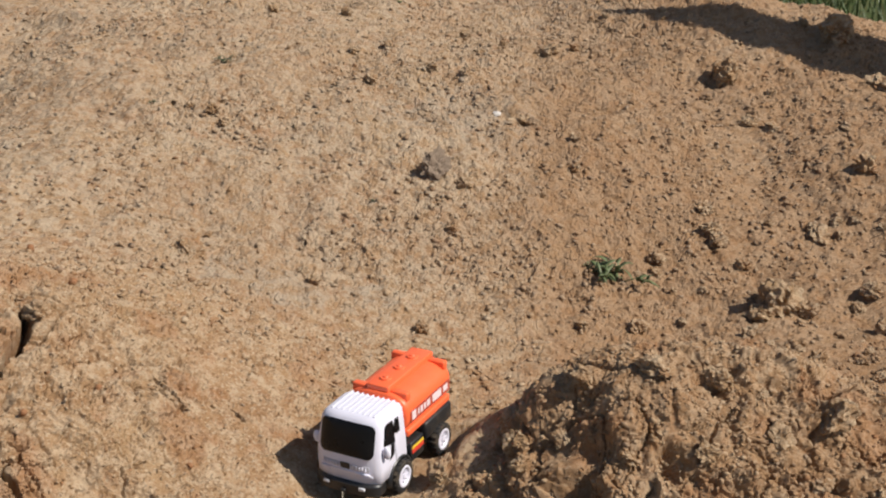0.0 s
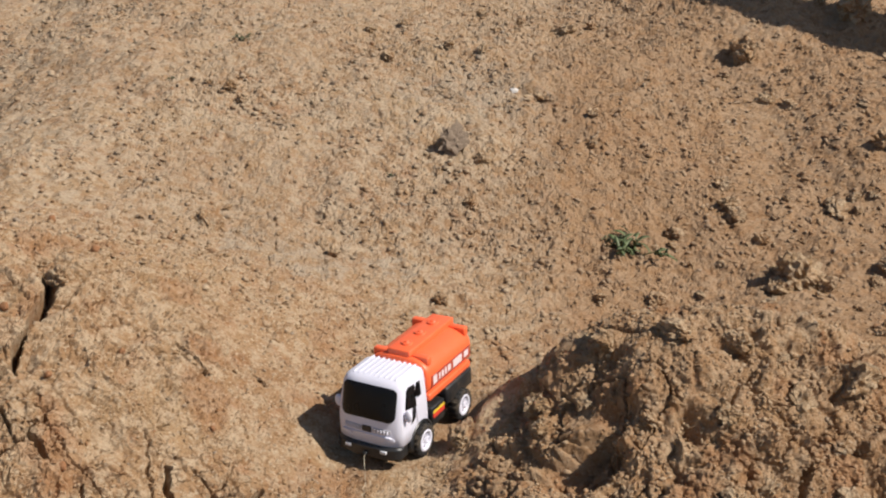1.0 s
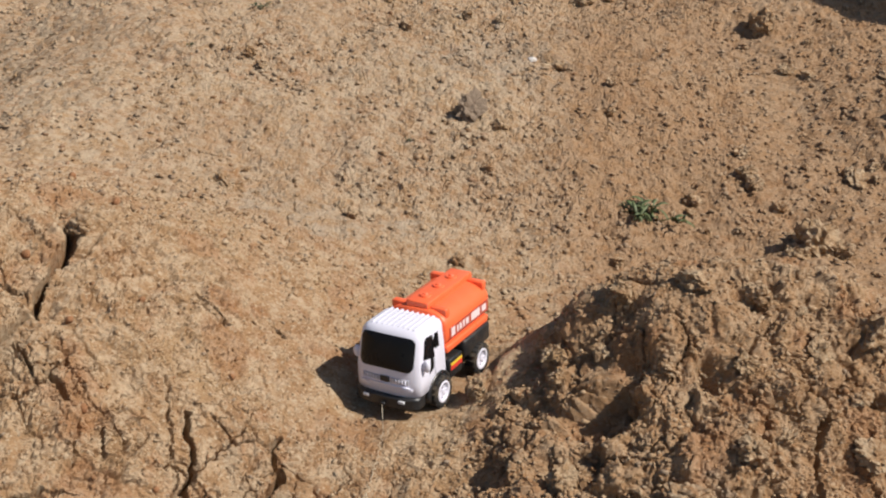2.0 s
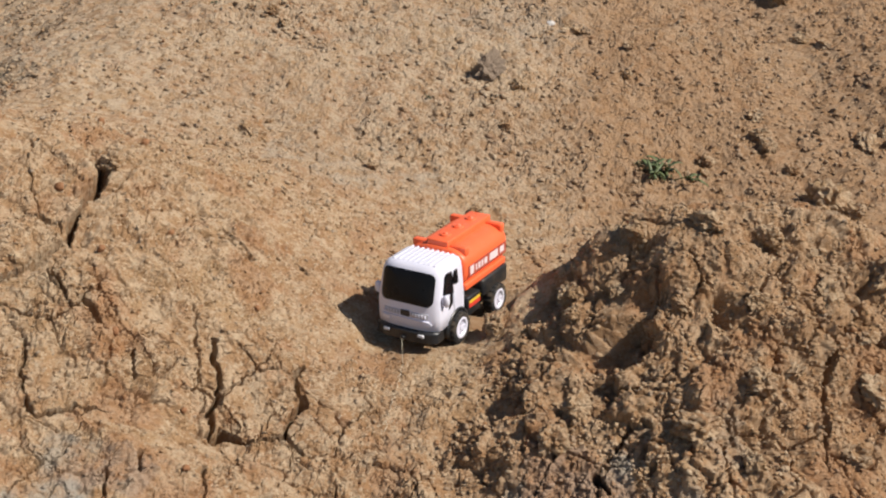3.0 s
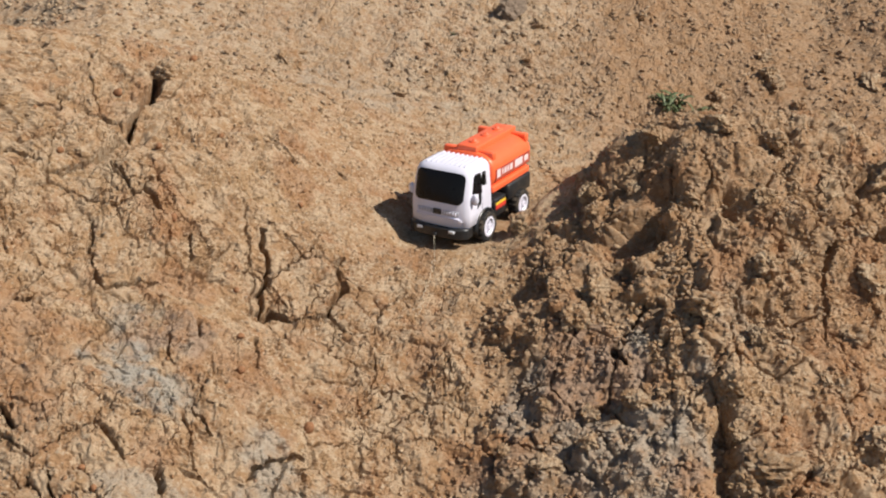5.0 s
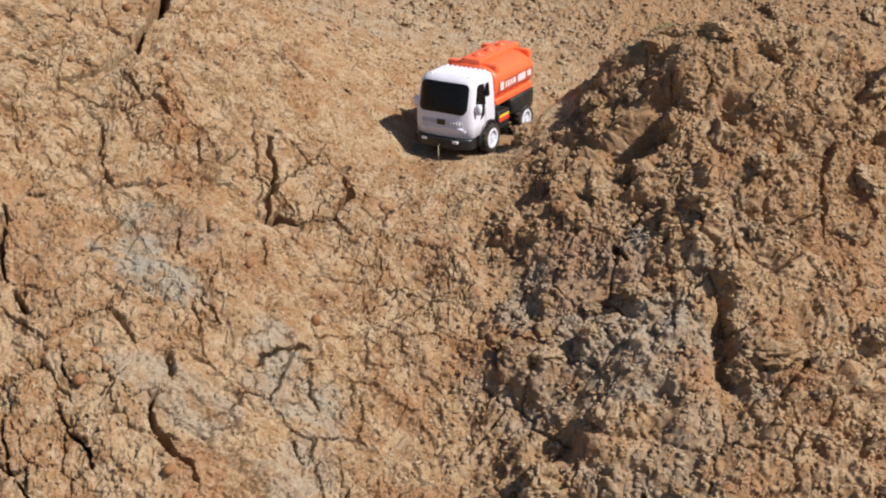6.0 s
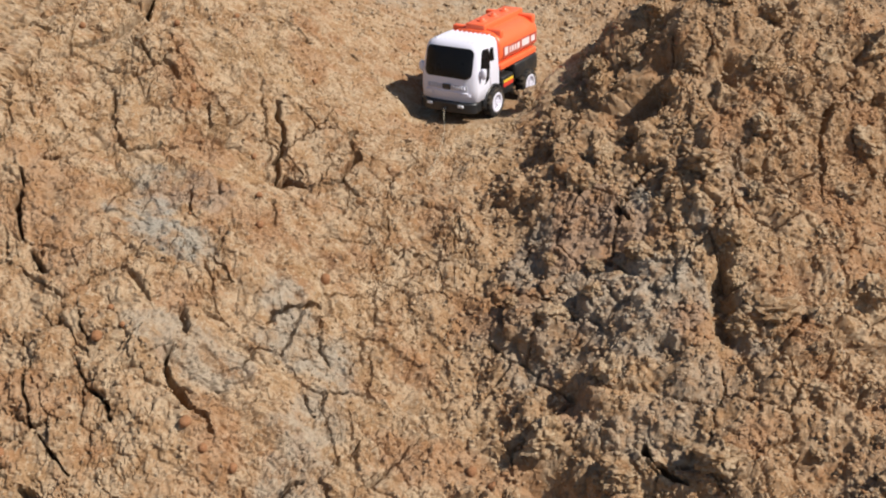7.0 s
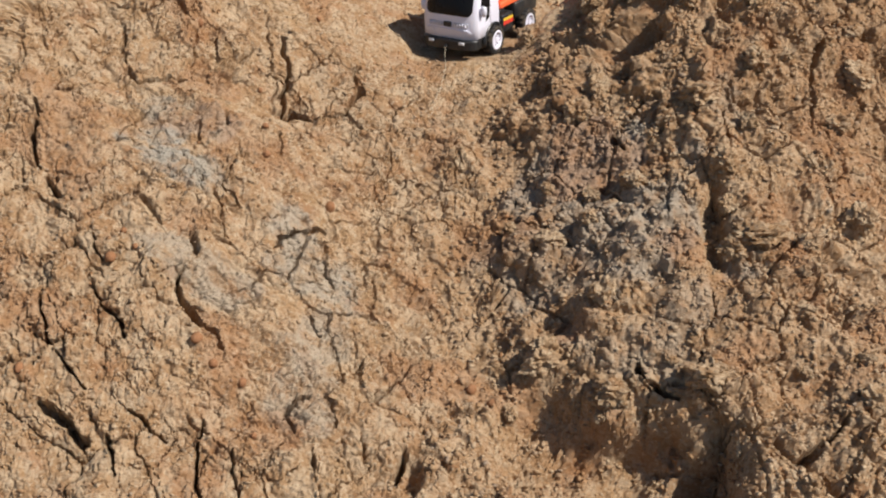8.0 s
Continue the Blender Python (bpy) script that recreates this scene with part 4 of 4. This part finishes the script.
def crumbs(name, count, place, sizes, seed, label):
    """Loose crumbs too many to count, joined in one mesh."""
    gen = np.random.default_rng(seed)
    shapes = [chip(gen) for _ in range(10)]
    x, y = place(gen, count)
    co, grey, brownish, rust, turf = ground(x, y)
    inv = np.array(TRUCK.inverted())
    loc = co @ inv[:3, :3].T + inv[:3, 3]
    keep = ~((np.abs(loc[:, 0]) < 0.058) & (loc[:, 1] > -0.012) & (loc[:, 1] < 0.21))
    co, tone = co[keep], (grey[keep], brownish[keep], rust[keep])
    n = len(co)
    size = sizes[0] * (sizes[1] / sizes[0]) ** (gen.random(n) ** 2.3)
    scale = size[:, None] * gen.uniform(0.6, 1.3, (n, 3)) * (1.0, 1.0, 0.62)
    q = gen.normal(size=(n, 4))
    q /= np.linalg.norm(q, axis=1)[:, None]
    w, i, j, k = q.T
    turn = np.stack([1 - 2 * (j * j + k * k), 2 * (i * j - k * w), 2 * (i * k + j * w), 2 * (i * j + k * w), 1 - 2 * (i * i + k * k), 2 * (j * k - i * w), 2 * (i * k - j * w), 2 * (j * k + i * w), 1 - 2 * (i * i + j * j)], 1).reshape(n, 3, 3)
    verts, faces, tones, base = [], [], [], 0
    for m, (v, f) in enumerate(shapes):
        mine = np.arange(m, n, len(shapes))
        p = np.einsum("nij,vj->nvi", turn[mine], v) * scale[mine, None] + co[mine, None] + np.array((0, 0, 0.12)) * size[mine, None, None]
        verts.append(p.reshape(-1, 3))
        faces.append((f[None] + (base + len(v) * np.arange(len(mine)))[:, None, None]).reshape(-1, 3))
        tones.append([np.repeat(t[mine], len(v)) for t in tone])
        base += p.shape[0] * len(v)
    verts, faces = np.concatenate(verts), np.concatenate(faces)
    me = bpy.data.meshes.new(name)
    me.vertices.add(len(verts))
    me.vertices.foreach_set("co", verts.ravel())
    me.loops.add(faces.size)
    me.polygons.add(len(faces))
    me.loops.foreach_set("vertex_index", faces.ravel())
    me.polygons.foreach_set("loop_start", np.arange(0, faces.size, 3))
    me.update(calc_edges=True)
    for key, t in zip(("grey", "brownish", "rust"), zip(*tones)):
        me.attributes.new(key, "FLOAT", "POINT").data.foreach_set("value", np.concatenate(t))
    me.materials.append(M_GRAVEL)
    return tagged(new(name, me), label, "gravel", kind="stuff")


def on_heap(gen, n):
    x, y = gen.uniform(-0.15, 0.75, n), gen.uniform(0.45, 1.55, n)
    ok = gen.random(n) < crumbly(x, y)
    return x[ok], y[ok]


def on_clay(gen, n):
    return gen.uniform(-0.8, 0.0, n), gen.uniform(0.45, 1.9, n)


def on_field(gen, n):
    y = 1.6 + 2.4 * gen.random(n) ** 0.9
    x = gen.uniform(-0.45, 0.45, n) * (y + 0.4)
    ok = gen.random(n) < 0.30 + 0.7 * step(-0.2, 0.25, fbm(x, y, 0.22, 61, 4) + 0.10 * x)
    return x[ok], y[ok]


crumbs("heap_crumbs", 34000, on_heap, (0.003, 0.013), 5, "loose brown clay crumbs over the heap")
crumbs("clay_crumbs", 15000, on_clay, (0.0022, 0.010), 6, "fine ochre crumbs on the cracked clay")
crumbs("field_gravel", 46000, on_field, (0.0042, 0.020), 7, "dry clay gravel strewn over the field")


# ---- unseen stack added beside the field to cast its shadow ----
def shadow_caster():
    """A tall narrow unseen stack, added to cast the far-right shadow; upright on one flank and sloping on the other."""
    along, across = Vector((0.964, -0.266, 0)), Vector((0.266, 0.964, 0))
    rings = []
    for k in range(27):
        t = k / 26
        z = -0.15 + 1.62 * t
        # both flanks are shaped to fit the edges of the wanted shadow
        lo = 3.30 + 0.31 * max(0.0, (z - 0.62) / 0.85) ** 2 - 0.25 * max(0.0, (0.62 - z)) ** 1.3
        hi = 3.545 + 0.085 * (z - 0.74)
        lo = min(lo, hi - 0.03)
        ring = []
        for a in range(28):
            c, sn = math.cos(2 * math.pi * a / 28), math.sin(2 * math.pi * a / 28)
            p = (lo + hi) / 2 + (hi - lo) / 2 * math.copysign(abs(c) ** 0.7, c)
            v = across * p + along * (0.80 + (0.16 + 0.10 * (1 - t) ** 2) * math.copysign(abs(sn) ** 0.7, sn))
            v.z = z
            ring.append(v + Vector((0.02, 0.02, 0.01)) * noise.noise(v * 9) + Vector((0.012, 0.012, 0)) * noise.noise(v * 27))
        rings.append(ring)
    return tagged(part("unseen_shadow_stack", loft(rings), M_CLOD), "unseen clay-coloured stack added to shade the far right ground", "earth heap")


shadow_caster()


# ---- grass beyond the ledge ----
def grass():
    gen = np.random.default_rng(9)
    verts, faces = [], []
    xs, ys = gen.uniform(0.9, 3.6, 7000), 4.7 + 2.8 * gen.random(7000)
    zs = surface(xs, ys)[:, 2]
    for x, y, z in zip(xs, ys, zs):
        a, l, w = gen.uniform(0, 6.28), gen.uniform(0.05, 0.16), gen.uniform(0.002, 0.005)
        c, s, k = math.cos(a), math.sin(a), len(verts)
        for t, ww in ((0, 1.0), (0.5, 0.8), (1.0, 0.05)):
            bx, by, bz = c * l * 0.5 * t * t, s * l * 0.5 * t * t, l * t
            verts += [(x + bx - s * w * ww, y + by + c * w * ww, z + bz - 0.005), (x + bx + s * w * ww, y + by - c * w * ww, z + bz - 0.005)]
        faces += [(k, k + 1, k + 3, k + 2), (k + 2, k + 3, k + 5, k + 4)]
    me = bpy.data.meshes.new("grass")
    me.from_pydata(verts, [], faces)
    me.materials.append(M_GRASS)
    return tagged(new("grass", me), "green grass on the lower ground behind", "grass", kind="stuff")


grass()
